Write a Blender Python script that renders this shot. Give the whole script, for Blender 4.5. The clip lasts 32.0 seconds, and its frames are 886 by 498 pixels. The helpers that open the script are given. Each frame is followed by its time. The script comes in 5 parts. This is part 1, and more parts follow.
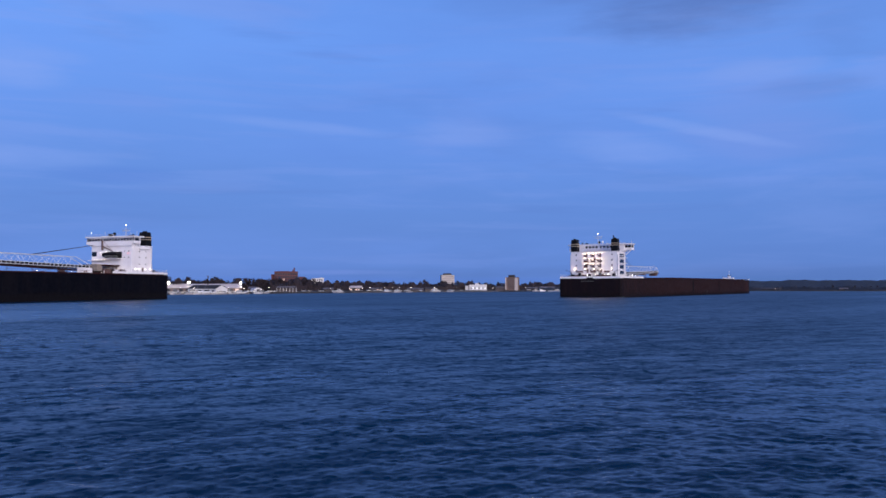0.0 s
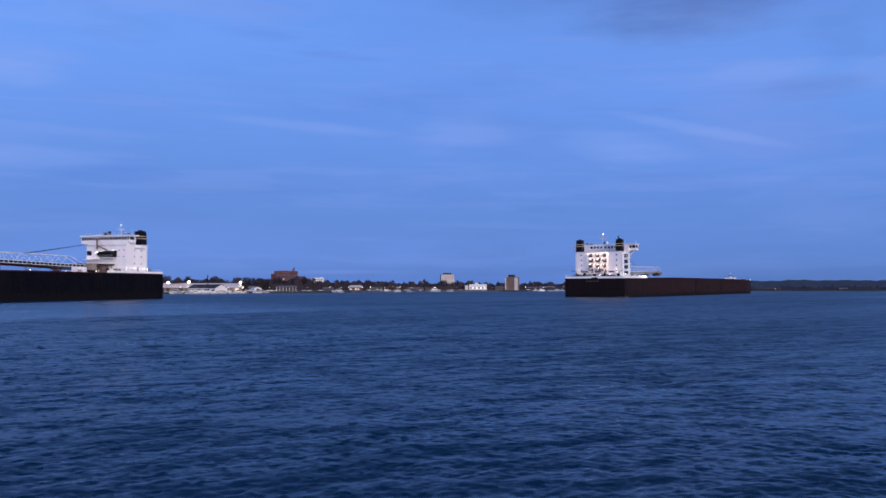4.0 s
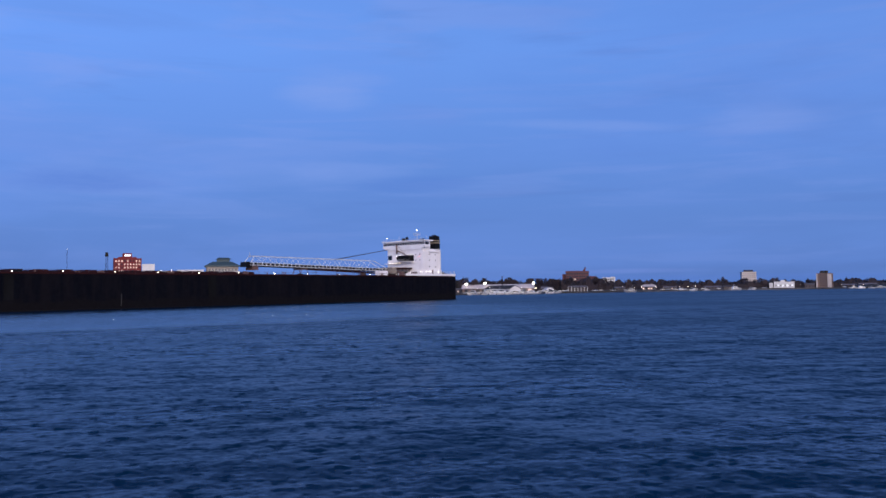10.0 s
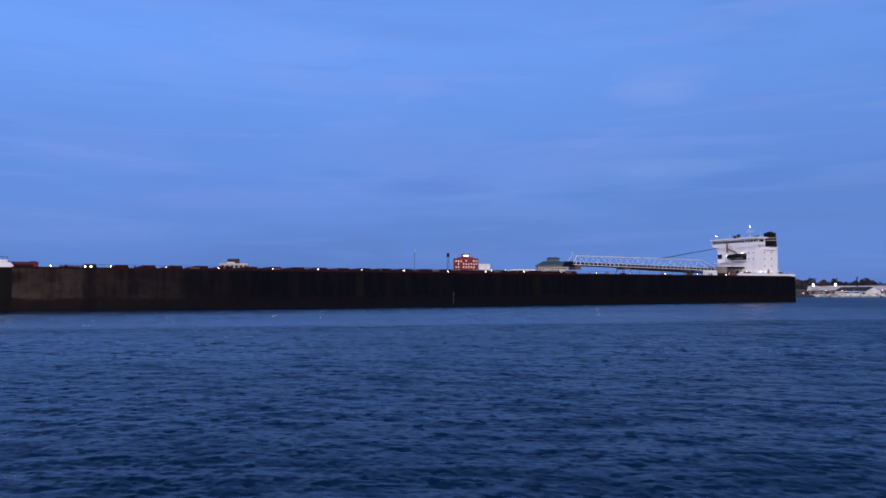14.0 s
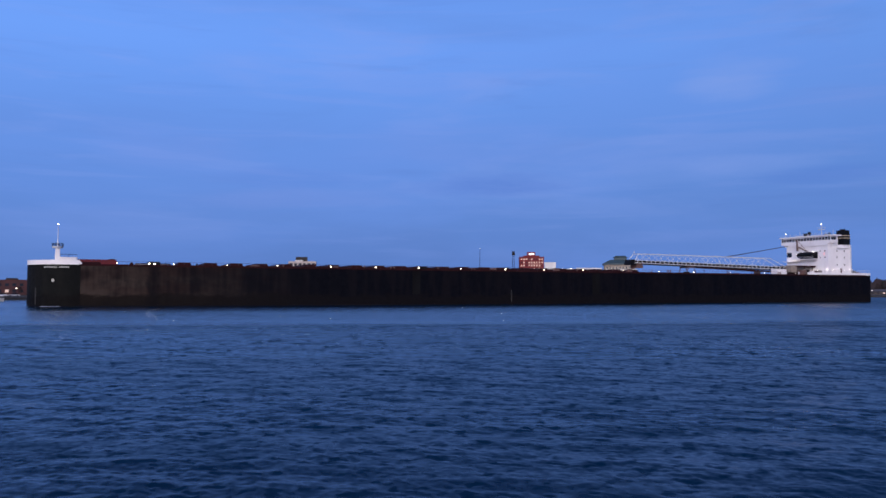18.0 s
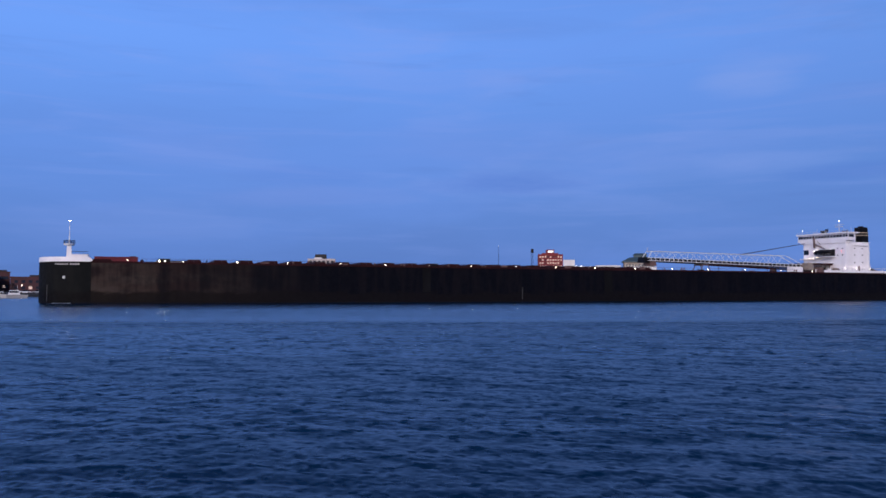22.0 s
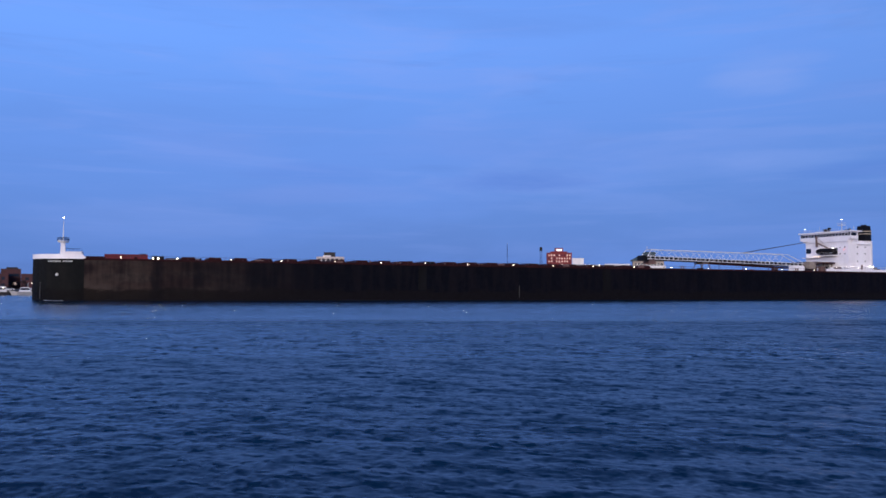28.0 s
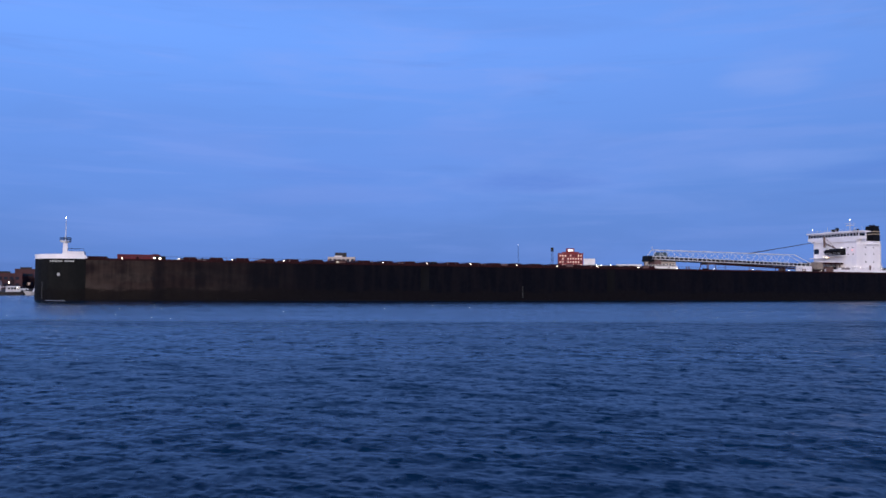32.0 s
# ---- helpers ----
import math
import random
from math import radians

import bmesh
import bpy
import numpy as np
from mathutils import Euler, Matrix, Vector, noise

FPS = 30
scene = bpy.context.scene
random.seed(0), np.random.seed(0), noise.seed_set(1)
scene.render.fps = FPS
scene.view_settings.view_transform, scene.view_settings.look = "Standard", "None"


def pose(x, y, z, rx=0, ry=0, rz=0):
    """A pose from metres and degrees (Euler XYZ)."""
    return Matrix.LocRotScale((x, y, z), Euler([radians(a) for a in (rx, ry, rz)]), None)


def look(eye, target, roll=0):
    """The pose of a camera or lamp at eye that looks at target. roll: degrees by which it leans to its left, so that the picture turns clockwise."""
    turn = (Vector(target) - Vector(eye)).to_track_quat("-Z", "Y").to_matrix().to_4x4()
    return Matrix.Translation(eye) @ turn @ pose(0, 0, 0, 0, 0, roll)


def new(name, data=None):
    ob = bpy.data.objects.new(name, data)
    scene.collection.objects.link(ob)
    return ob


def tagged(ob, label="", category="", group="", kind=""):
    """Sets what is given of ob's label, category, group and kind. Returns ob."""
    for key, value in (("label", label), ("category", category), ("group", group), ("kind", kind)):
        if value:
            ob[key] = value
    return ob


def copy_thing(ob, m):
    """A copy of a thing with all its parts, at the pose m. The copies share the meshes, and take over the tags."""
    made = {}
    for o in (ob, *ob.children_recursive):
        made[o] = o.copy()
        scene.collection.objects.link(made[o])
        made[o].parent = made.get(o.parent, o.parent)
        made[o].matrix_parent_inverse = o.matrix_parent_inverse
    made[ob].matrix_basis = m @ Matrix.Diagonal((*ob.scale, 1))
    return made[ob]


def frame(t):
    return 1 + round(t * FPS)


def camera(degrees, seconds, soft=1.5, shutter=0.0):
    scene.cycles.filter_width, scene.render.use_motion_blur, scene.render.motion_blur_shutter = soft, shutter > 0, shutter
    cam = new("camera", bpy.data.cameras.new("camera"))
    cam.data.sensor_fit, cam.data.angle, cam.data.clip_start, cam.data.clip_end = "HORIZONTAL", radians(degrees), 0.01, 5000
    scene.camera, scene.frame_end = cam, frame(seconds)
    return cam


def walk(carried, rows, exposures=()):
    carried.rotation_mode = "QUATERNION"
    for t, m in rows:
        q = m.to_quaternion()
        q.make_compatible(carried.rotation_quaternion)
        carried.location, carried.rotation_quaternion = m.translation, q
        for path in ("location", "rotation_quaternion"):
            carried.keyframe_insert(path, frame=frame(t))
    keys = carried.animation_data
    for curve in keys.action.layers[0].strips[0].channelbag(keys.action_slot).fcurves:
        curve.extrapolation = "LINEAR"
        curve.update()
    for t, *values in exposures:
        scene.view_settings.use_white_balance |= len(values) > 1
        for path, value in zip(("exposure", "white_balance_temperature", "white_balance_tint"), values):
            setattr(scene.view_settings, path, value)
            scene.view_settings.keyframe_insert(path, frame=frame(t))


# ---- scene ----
H_EYE = 4.92
cam = camera(56.8, 32.0, soft=1.6)
# seconds, yaw to the left, pitch up, lean to the left, in degrees
PAN = [
    (0, 0.05, 2.68, -0.08), (0.5, 0.06, 2.66, -0.02), (1, 0.06, 2.65, -0.04), (1.5, 0.05, 2.64, -0.06), (2, 0.05, 2.65, -0.07),
    (2.5, 0.06, 2.67, -0.03), (3, 0.05, 2.66, -0.06), (3.5, 0.04, 2.65, -0.02), (5.5, 0.12, 2.69, -0.16), (6, 0.37, 2.65, -0.25),
    (6.5, 1.07, 2.56, -0.33), (7, 1.84, 2.49, -0.36), (7.5, 2.83, 2.46, -0.58), (8, 5.26, 2.52, -0.68), (8.5, 8.52, 2.57, -0.64),
    (9, 12.84, 2.67, -0.64), (9.5, 16.70, 2.75, -0.68), (10, 20.19, 2.78, -0.71), (10.5, 24.26, 2.83, -0.67), (11, 28.03, 2.88, -0.57),
    (11.5, 32.00, 2.91, -0.52), (12, 35.35, 2.91, -0.41), (12.5, 37.85, 2.90, -0.28), (13, 40.07, 2.92, -0.21), (13.5, 41.76, 2.91, -0.13),
    (14, 42.85, 2.91, -0.11), (14.5, 43.68, 2.87, -0.04), (16.5, 46.56, 2.81, 0.07), (17, 46.99, 2.80, 0.09), (17.5, 47.24, 2.79, 0.11),
    (18, 47.40, 2.79, 0.12), (18.5, 47.54, 2.77, 0.15), (19, 47.65, 2.74, 0.13), (19.5, 47.85, 2.69, 0.15), (20, 48.14, 2.69, 0.17),
    (20.5, 48.32, 2.69, 0.18), (21, 48.40, 2.66, 0.23), (21.5, 48.50, 2.63, 0.19), (22, 48.70, 2.61, 0.20), (22.5, 49.05, 2.59, 0.22),
    (23, 49.21, 2.59, 0.26), (23.5, 49.27, 2.56, 0.26), (24, 49.28, 2.56, 0.29), (24.5, 49.27, 2.54, 0.28), (25, 49.27, 2.51, 0.31),
    (25.5, 49.28, 2.50, 0.29), (27.5, 49.29, 2.50, 0.29), (28, 49.30, 2.48, 0.33), (28.5, 49.32, 2.48, 0.33), (29, 49.35, 2.46, 0.29),
    (29.5, 49.40, 2.41, 0.30), (30, 49.51, 2.38, 0.30), (30.5, 49.77, 2.34, 0.32), (31, 50.05, 2.39, 0.32), (31.5, 50.09, 2.47, 0.39),
    (32, 50.07, 2.50, 0.39),
]
walk(cam, [(t, pose(0, 0, H_EYE, 90 + p, -r, y)) for t, y, p, r in PAN],
     exposures=((0, 0.12), (7, 0.12), (12, -0.03), (24, -0.03), (28, 0.07), (32, 0.07)))

# ---- light ----
GLOW_AZ = 30.0     # the afterglow of the set sun comes from behind the viewer and falls towards this bearing on the left
world = bpy.data.worlds.new("dusk")
scene.world = world
world.use_nodes = True


# thin clouds: bearing to the left, height, half-length, half-depth, slant to the right, strength, tone
CLOUDS = (
    (1.0, 15.0, 13.0, 7.0, 0, 0.22, "deep"),
    (-17.0, 18.2, 6.5, 1.9, 4, 0.75, "dusk"), (-12.0, 20.0, 4.0, 1.2, 0, 0.5, "dusk"), (-25.0, 12.6, 3.2, 0.8, 0, 0.36, "dusk"),
    (-21.6, 14.0, 3.6, 0.6, -2, 0.55, "pale"), (-21.5, 10.6, 4.6, 2.6, 0, 0.5, "violet"), (-12.4, 9.3, 4.2, 0.9, -9, 0.6, "pale"), (-17.0, 10.6, 4.6, 0.35, -14, 0.6, "pale"),
    (-1.5, 10.7, 3.4, 0.8, -3, 0.5, "pale"), (9.5, 11.0, 7.0, 0.35, -4, 0.6, "pale"), (27.0, 14.4, 3.2, 0.7, 0, 0.6, "pale"), (26.8, 8.3, 4.0, 0.5, 0, 0.2, "pale"),
    (5.5, 1.05, 5.0, 0.16, 0, 0.45, "violet"), (3.0, 0.5, 13.0, 0.28, 0, 0.45, "deep"),
    (28.0, 13.2, 3.0, 0.9, 2, 0.7, "pale"), (22.0, 12.0, 3.6, 0.9, 2, 0.4, "violet"), (30.0, 8.0, 8.0, 0.7, 4, 0.22, "pale"),
    (44.6, 7.3, 5.6, 0.8, 1, 0.95, "deep"), (21.8, 7.3, 3.4, 0.5, 2, 0.35, "deep"), (58.0, 7.6, 4.5, 0.6, 0, 0.2, "deep"), (66.0, 9.0, 5.0, 1.2, -3, 0.35, "violet"),
    (45.0, 9.6, 8.0, 1.6, 0, 0.3, "violet"), (57.0, 6.2, 7.0, 0.6, 2, 0.35, "violet"),
)


def build_sky():
    nt = world.node_tree
    nt.nodes.clear()
    N, K = nt.nodes.new, nt.links.new

    def math_node(op, a, b=None, c=None, clamp=False):
        n = N("ShaderNodeMath")
        n.operation, n.use_clamp = op, clamp
        for i, v in enumerate((a, b, c)):
            if v is None:
                continue
            if isinstance(v, (int, float)):
                n.inputs[i].default_value = v
            else:
                K(v, n.inputs[i])
        return n.outputs[0]

    def mix(fac, a, b, kind="MIX"):
        n = N("ShaderNodeMix")
        n.data_type, n.blend_type = "RGBA", kind
        for sock, v in ((n.inputs[0], fac), (n.inputs[6], a), (n.inputs[7], b)):
            if isinstance(v, (int, float)):
                sock.default_value = v
            elif isinstance(v, tuple):
                sock.default_value = (*v, 1)
            else:
                K(v, sock)
        return n.outputs[2]

    tc = N("ShaderNodeTexCoord").outputs["Generated"]
    sep = N("ShaderNodeSeparateXYZ")
    K(tc, sep.inputs[0])
    x, y, z = sep.outputs
    up = math_node("MAXIMUM", z, 0.0)
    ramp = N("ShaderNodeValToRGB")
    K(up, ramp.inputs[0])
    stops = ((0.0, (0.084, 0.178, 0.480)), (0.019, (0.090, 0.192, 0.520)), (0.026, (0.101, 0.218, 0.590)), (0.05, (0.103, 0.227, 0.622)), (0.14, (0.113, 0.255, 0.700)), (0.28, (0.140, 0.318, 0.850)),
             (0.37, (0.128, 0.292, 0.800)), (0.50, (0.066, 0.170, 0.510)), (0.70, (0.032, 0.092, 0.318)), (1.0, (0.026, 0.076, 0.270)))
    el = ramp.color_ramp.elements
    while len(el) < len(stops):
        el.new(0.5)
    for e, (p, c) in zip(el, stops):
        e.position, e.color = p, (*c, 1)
    # thin cloud in flat streaks
    comb = N("ShaderNodeCombineXYZ")
    K(x, comb.inputs[0]), K(y, comb.inputs[1]), K(z, comb.inputs[2])

    def cloud(scale, rot, stretch, detail, lo, hi, seed):
        mp = N("ShaderNodeMapping")
        K(comb.outputs[0], mp.inputs[0])
        mp.inputs["Location"].default_value = (seed, seed * 0.7, 0)
        mp.inputs["Rotation"].default_value = (radians(rot), radians(rot * 0.6), 0)
        mp.inputs["Scale"].default_value = (scale, scale, scale * stretch)
        no = N("ShaderNodeTexNoise")
        K(mp.outputs[0], no.inputs["Vector"])
        no.inputs["Scale"].default_value = 1.0
        no.inputs["Detail"].default_value = detail
        no.inputs["Roughness"].default_value = 0.55
        no.inputs["Distortion"].default_value = 0.4
        mr = N("ShaderNodeMapRange")
        mr.interpolation_type = "SMOOTHSTEP"
        K(no.outputs[0], mr.inputs[0])
        mr.inputs[1].default_value, mr.inputs[2].default_value = lo, hi
        return mr.outputs[0]

    wisps = cloud(3.1, 7, 5.2, 8.0, 0.52, 0.68, 3.1)
    veil = cloud(1.7, -5, 3.4, 6.0, 0.42, 0.62, 7.7)
    grey = cloud(2.6, 6, 4.4, 7.0, 0.53, 0.70, 12.9)
    fade = math_node("MULTIPLY_ADD", up, 3.2, 0.25, clamp=True)
    base = mix(math_node("MULTIPLY", veil, 0.40), ramp.outputs[0], (0.140, 0.290, 0.800))
    base = mix(math_node("MULTIPLY", math_node("MULTIPLY", wisps, fade), 0.36), base, (0.215, 0.330, 0.780))
    base = mix(math_node("MULTIPLY", math_node("MULTIPLY", grey, fade), 0.20), base, (0.095, 0.180, 0.500))
    streak = cloud(4.6, 4, 13.0, 9.0, 0.50, 0.72, 21.3)
    dusky = cloud(3.7, -3, 11.0, 8.0, 0.55, 0.74, 30.1)
    low = math_node("MULTIPLY_ADD", up, 4.0, 0.45, clamp=True)
    base = mix(math_node("MULTIPLY", math_node("MULTIPLY", streak, low), 0.26), base, (0.205, 0.325, 0.790))
    base = mix(math_node("MULTIPLY", math_node("MULTIPLY", dusky, low), 0.24), base, (0.090, 0.185, 0.540))
    # single clouds: bearing to the left and height in degrees, half-lengths along and across, slant, strength, colour
    torn = N("ShaderNodeTexNoise")
    tm = N("ShaderNodeMapping")
    K(comb.outputs[0], tm.inputs[0])
    tm.inputs["Scale"].default_value = (5.0, 5.0, 24.0)
    K(tm.outputs[0], torn.inputs["Vector"])
    torn.inputs["Scale"].default_value, torn.inputs["Detail"].default_value, torn.inputs["Roughness"].default_value = 1.0, 6.0, 0.6
    ragged = math_node("MULTIPLY_ADD", torn.outputs[0], 4.6, -2.3)

    def place(az, el, half_long, half_high, slant, strength, colour, under):
        a, e, s = radians(az), radians(el), radians(slant)
        out = Vector((-math.sin(a) * math.cos(e), math.cos(a) * math.cos(e), math.sin(e)))
        right = Vector((math.cos(a), math.sin(a), 0))
        upward = right.cross(out)
        along_dir = (math.cos(s) * right + math.sin(s) * upward) / math.sin(radians(half_long))
        across = (math.cos(s) * upward - math.sin(s) * right) / math.sin(radians(half_high))

        def dot(v):
            n = N("ShaderNodeVectorMath")
            n.operation = "DOT_PRODUCT"
            K(comb.outputs[0], n.inputs[0])
            n.inputs[1].default_value = v
            return n.outputs["Value"]

        u, v = dot(along_dir), dot(across)
        far = math_node("ADD", math_node("MULTIPLY_ADD", v, v, math_node("MULTIPLY", u, u)), ragged)
        mr = N("ShaderNodeMapRange")
        mr.interpolation_type = "SMOOTHSTEP"
        K(far, mr.inputs[0])
        for i, q in enumerate((-0.9, 2.0, strength, 0.0)):
            mr.inputs[i + 1].default_value = q
        ahead = math_node("MULTIPLY", dot(out), 1.0, clamp=True)
        return mix(math_node("MULTIPLY", mr.outputs[0], ahead), under, colour)

    PALE, VIOLET, DUSK, DEEP = (0.215, 0.345, 0.800), (0.180, 0.285, 0.730), (0.092, 0.165, 0.460), (0.082, 0.195, 0.640)
    for spec in CLOUDS:
        base = place(*spec[:6], dict(pale=PALE, violet=VIOLET, dusk=DUSK, deep=DEEP)[spec[6]], base)
    # the sky is clearer and brighter towards the left bank
    side = math_node("MULTIPLY_ADD", x, -0.36, -0.12, clamp=True)
    top = math_node("MULTIPLY_ADD", up, -3.0, 2.1, clamp=True)
    gain = math_node("ADD", math_node("MULTIPLY", math_node("MULTIPLY", side, top), math_node("MULTIPLY", up, 2.6, clamp=True)), 0.97)
    # heavier cloud high over the right bank, continued above view to darken the water
    heavy = math_node("MULTIPLY", math_node("MULTIPLY_ADD", x, 1.8, 0.16, clamp=True), math_node("MULTIPLY_ADD", up, 3.2, -0.75, clamp=True))
    # unseen high sky over the left bank dimmed too, for darker water
    dim = math_node("MULTIPLY", math_node("MULTIPLY_ADD", x, -1.5, -0.72, clamp=True), math_node("MULTIPLY_ADD", up, 3.2, -0.95, clamp=True))
    gain = math_node("SUBTRACT", gain, math_node("ADD", math_node("MULTIPLY", heavy, 0.55), math_node("MULTIPLY", dim, 0.45)))
    rgb = N("ShaderNodeCombineColor")
    for i in range(3):
        K(gain, rgb.inputs[i])
    base = mix(1.0, base, rgb.outputs[0], "MULTIPLY")
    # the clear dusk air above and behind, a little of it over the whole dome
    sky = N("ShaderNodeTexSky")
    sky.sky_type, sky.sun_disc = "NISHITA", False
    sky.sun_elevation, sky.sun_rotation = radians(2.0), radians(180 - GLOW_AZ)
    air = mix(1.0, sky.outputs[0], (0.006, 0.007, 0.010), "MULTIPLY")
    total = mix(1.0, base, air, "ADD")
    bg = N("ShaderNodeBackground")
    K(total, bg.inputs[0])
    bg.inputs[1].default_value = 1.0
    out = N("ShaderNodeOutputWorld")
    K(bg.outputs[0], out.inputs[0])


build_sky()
glow = new("afterglow", bpy.data.lights.new("afterglow", "SUN"))
glow.data.energy, glow.data.angle, glow.data.color = 2.8, radians(40), (1.0, 0.86, 0.80)
glow.matrix_world = look((0, 0, 60), (-100 * math.sin(radians(GLOW_AZ)), 100 * math.cos(radians(GLOW_AZ)), 60 - 26))


# ---- materials ----
def material(name, colour, rough=0.6, metal=0.0, vary=0.25, scale=0.5, fine=6.0, bump=0.15, tint=None, stretch=(1, 1, 1),
             glow_colour=None, glow=0.0, each=0.0, gloss=0.5):
    """A surface with broad stains and fine grain at real size; each: how far single pieces differ in tone."""
    m = bpy.data.materials.new(name)
    m.use_nodes = True
    nt = m.node_tree
    N, K = nt.nodes.new, nt.links.new
    b = nt.nodes["Principled BSDF"]
    b.inputs["Metallic"].default_value = metal
    b.inputs["Specular IOR Level"].default_value = gloss
    tc = N("ShaderNodeTexCoord")
    mp = N("ShaderNodeMapping")
    mp.inputs["Scale"].default_value = stretch
    K(tc.outputs["Object"], mp.inputs[0])
    broad, grain = N("ShaderNodeTexNoise"), N("ShaderNodeTexNoise")
    for n, s, d in ((broad, scale, 5.0), (grain, fine, 3.0)):
        K(mp.outputs[0], n.inputs["Vector"])
        n.inputs["Scale"].default_value, n.inputs["Detail"].default_value = s, d
    mr = N("ShaderNodeMapRange")
    K(broad.outputs[0], mr.inputs[0])
    mr.inputs[1].default_value, mr.inputs[2].default_value = 0.32, 0.68
    mx = N("ShaderNodeMix")
    mx.data_type = "RGBA"
    other = tint if tint else tuple(c * (1 - vary) for c in colour)
    mx.inputs[6].default_value, mx.inputs[7].default_value = (*colour, 1), (*other, 1)
    K(mr.outputs[0], mx.inputs[0])
    ml = N("ShaderNodeMix")
    ml.data_type, ml.blend_type = "RGBA", "MULTIPLY"
    ml.inputs[0].default_value = 1.0
    gr = N("ShaderNodeMapRange")
    K(grain.outputs[0], gr.inputs[0])
    gr.inputs[1].default_value, gr.inputs[2].default_value = 0.25, 0.75
    gr.inputs[3].default_value, gr.inputs[4].default_value = 1 - vary * 0.5, 1 + vary * 0.3
    K(mx.outputs[2], ml.inputs[6]), K(gr.outputs[0], ml.inputs[7])
    col = ml.outputs[2]
    if each:
        oi = N("ShaderNodeObjectInfo")
        er = N("ShaderNodeMapRange")
        K(oi.outputs["Random"], er.inputs[0])
        er.inputs[3].default_value, er.inputs[4].default_value = 1 - each, 1 + each
        me = N("ShaderNodeMix")
        me.data_type, me.blend_type = "RGBA", "MULTIPLY"
        me.inputs[0].default_value = 1.0
        K(col, me.inputs[6]), K(er.outputs[0], me.inputs[7])
        col = me.outputs[2]
    K(col, b.inputs["Base Color"])
    rr = N("ShaderNodeMapRange")
    K(grain.outputs[0], rr.inputs[0])
    rr.inputs[3].default_value, rr.inputs[4].default_value = max(rough - 0.1, 0.03), min(rough + 0.12, 1)
    K(rr.outputs[0], b.inputs["Roughness"])
    if bump:
        bp = N("ShaderNodeBump")
        bp.inputs["Strength"].default_value, bp.inputs["Distance"].default_value = bump, 0.05
        K(grain.outputs[0], bp.inputs["Height"])
        K(bp.outputs[0], b.inputs["Normal"])
    if glow:
        b.inputs["Emission Color"].default_value = (*glow_colour, 1)
        b.inputs["Emission Strength"].default_value = glow
    return m


def water_material():
    m = bpy.data.materials.new("river_water")
    m.use_nodes = True
    nt = m.node_tree
    N, K = nt.nodes.new, nt.links.new
    b = nt.nodes["Principled BSDF"]
    b.inputs["Base Color"].default_value = (0.0, 0.0185, 0.050, 1)
    b.inputs["IOR"].default_value = 1.333
    tc = N("ShaderNodeTexCoord")
    # wind lanes: rougher and smoother water in long strips
    def noise_tex(rot, st, scale, detail):
        mp, no = N("ShaderNodeMapping"), N("ShaderNodeTexNoise")
        mp.vector_type = "TEXTURE"     # turned first, then stretched: rot is the heading of the long way
        mp.inputs["Rotation"].default_value, mp.inputs["Scale"].default_value = (0, 0, radians(rot)), tuple(1 / q for q in st)
        K(tc.outputs["Object"], mp.inputs[0]), K(mp.outputs[0], no.inputs["Vector"])
        no.inputs["Scale"].default_value, no.inputs["Detail"].default_value = scale, detail
        return no

    def vec(op, a, b):
        n = N("ShaderNodeVectorMath")
        n.operation = op
        for i, v in enumerate((a, b)):
            if v is None:
                continue
            if isinstance(v, tuple):
                n.inputs[i].default_value = v
            else:
                K(v, n.inputs[i])
        return n.outputs[0]

    lane = N("ShaderNodeMapRange")
    K(noise_tex(48, (0.005, 0.034, 1), 1.0, 4.0).outputs[0], lane.inputs[0])
    lane.inputs[1].default_value, lane.inputs[2].default_value = 0.36, 0.62
    lane.inputs[3].default_value, lane.inputs[4].default_value = 0.55, 1.0
    # small ripples as slopes of the surface
    coarse = vec("MULTIPLY", vec("SUBTRACT", noise_tex(24, (1.05, 1.2, 1), 1.5, 3.0).outputs["Color"], (0.5, 0.5, 0.5)), (0.42, 0.60, 0.0))
    fine = vec("MULTIPLY", vec("SUBTRACT", noise_tex(24, (1.05, 1.2, 1), 4.2, 4.0).outputs["Color"], (0.5, 0.5, 0.5)), (0.46, 0.62, 0.0))
    broad = vec("MULTIPLY", vec("SUBTRACT", noise_tex(24, (0.6, 1.6, 1), 0.42, 2.0).outputs["Color"], (0.5, 0.5, 0.5)), (0.50, 0.85, 0.0))
    # open water away from the quay is rougher; a calm lane lies along the channel, with a ragged edge
    def along(az, edge_noise, lo, hi, a, c):
        d, e, n = N("ShaderNodeVectorMath"), N("ShaderNodeMath"), N("ShaderNodeMapRange")
        d.operation, e.operation = "DOT_PRODUCT", "MULTIPLY_ADD"
        K(tc.outputs["Object"], d.inputs[0])
        d.inputs[1].default_value = (-math.sin(radians(az)), math.cos(radians(az)), 0)
        K(edge_noise, e.inputs[0])
        e.inputs[1].default_value = 46.0
        K(d.outputs["Value"], e.inputs[2])
        n.interpolation_type = "SMOOTHSTEP"
        K(e.outputs[0], n.inputs[0])
        for i, q in enumerate((lo, hi, a, c)):
            n.inputs[i + 1].default_value = q
        return n.outputs[0]

    ragged = noise_tex(52, (0.012, 0.03, 1), 1.0, 5.0).outputs[0]
    # the lane ends where the channel opens into the bay
    bay = along(-40, ragged, 105, 195, 1.0, 0.0)
    calm = vec("MULTIPLY", along(55, ragged, 132, 150, 0.0, 1.0), bay)
    chop = vec("MULTIPLY", vec("MULTIPLY", along(40, ragged, 38, 100, 0.76, 1.0), along(55, ragged, 134, 146, 1.0, 0.55)), along(-40, ragged, 50, 140, 1.0, 0.9))
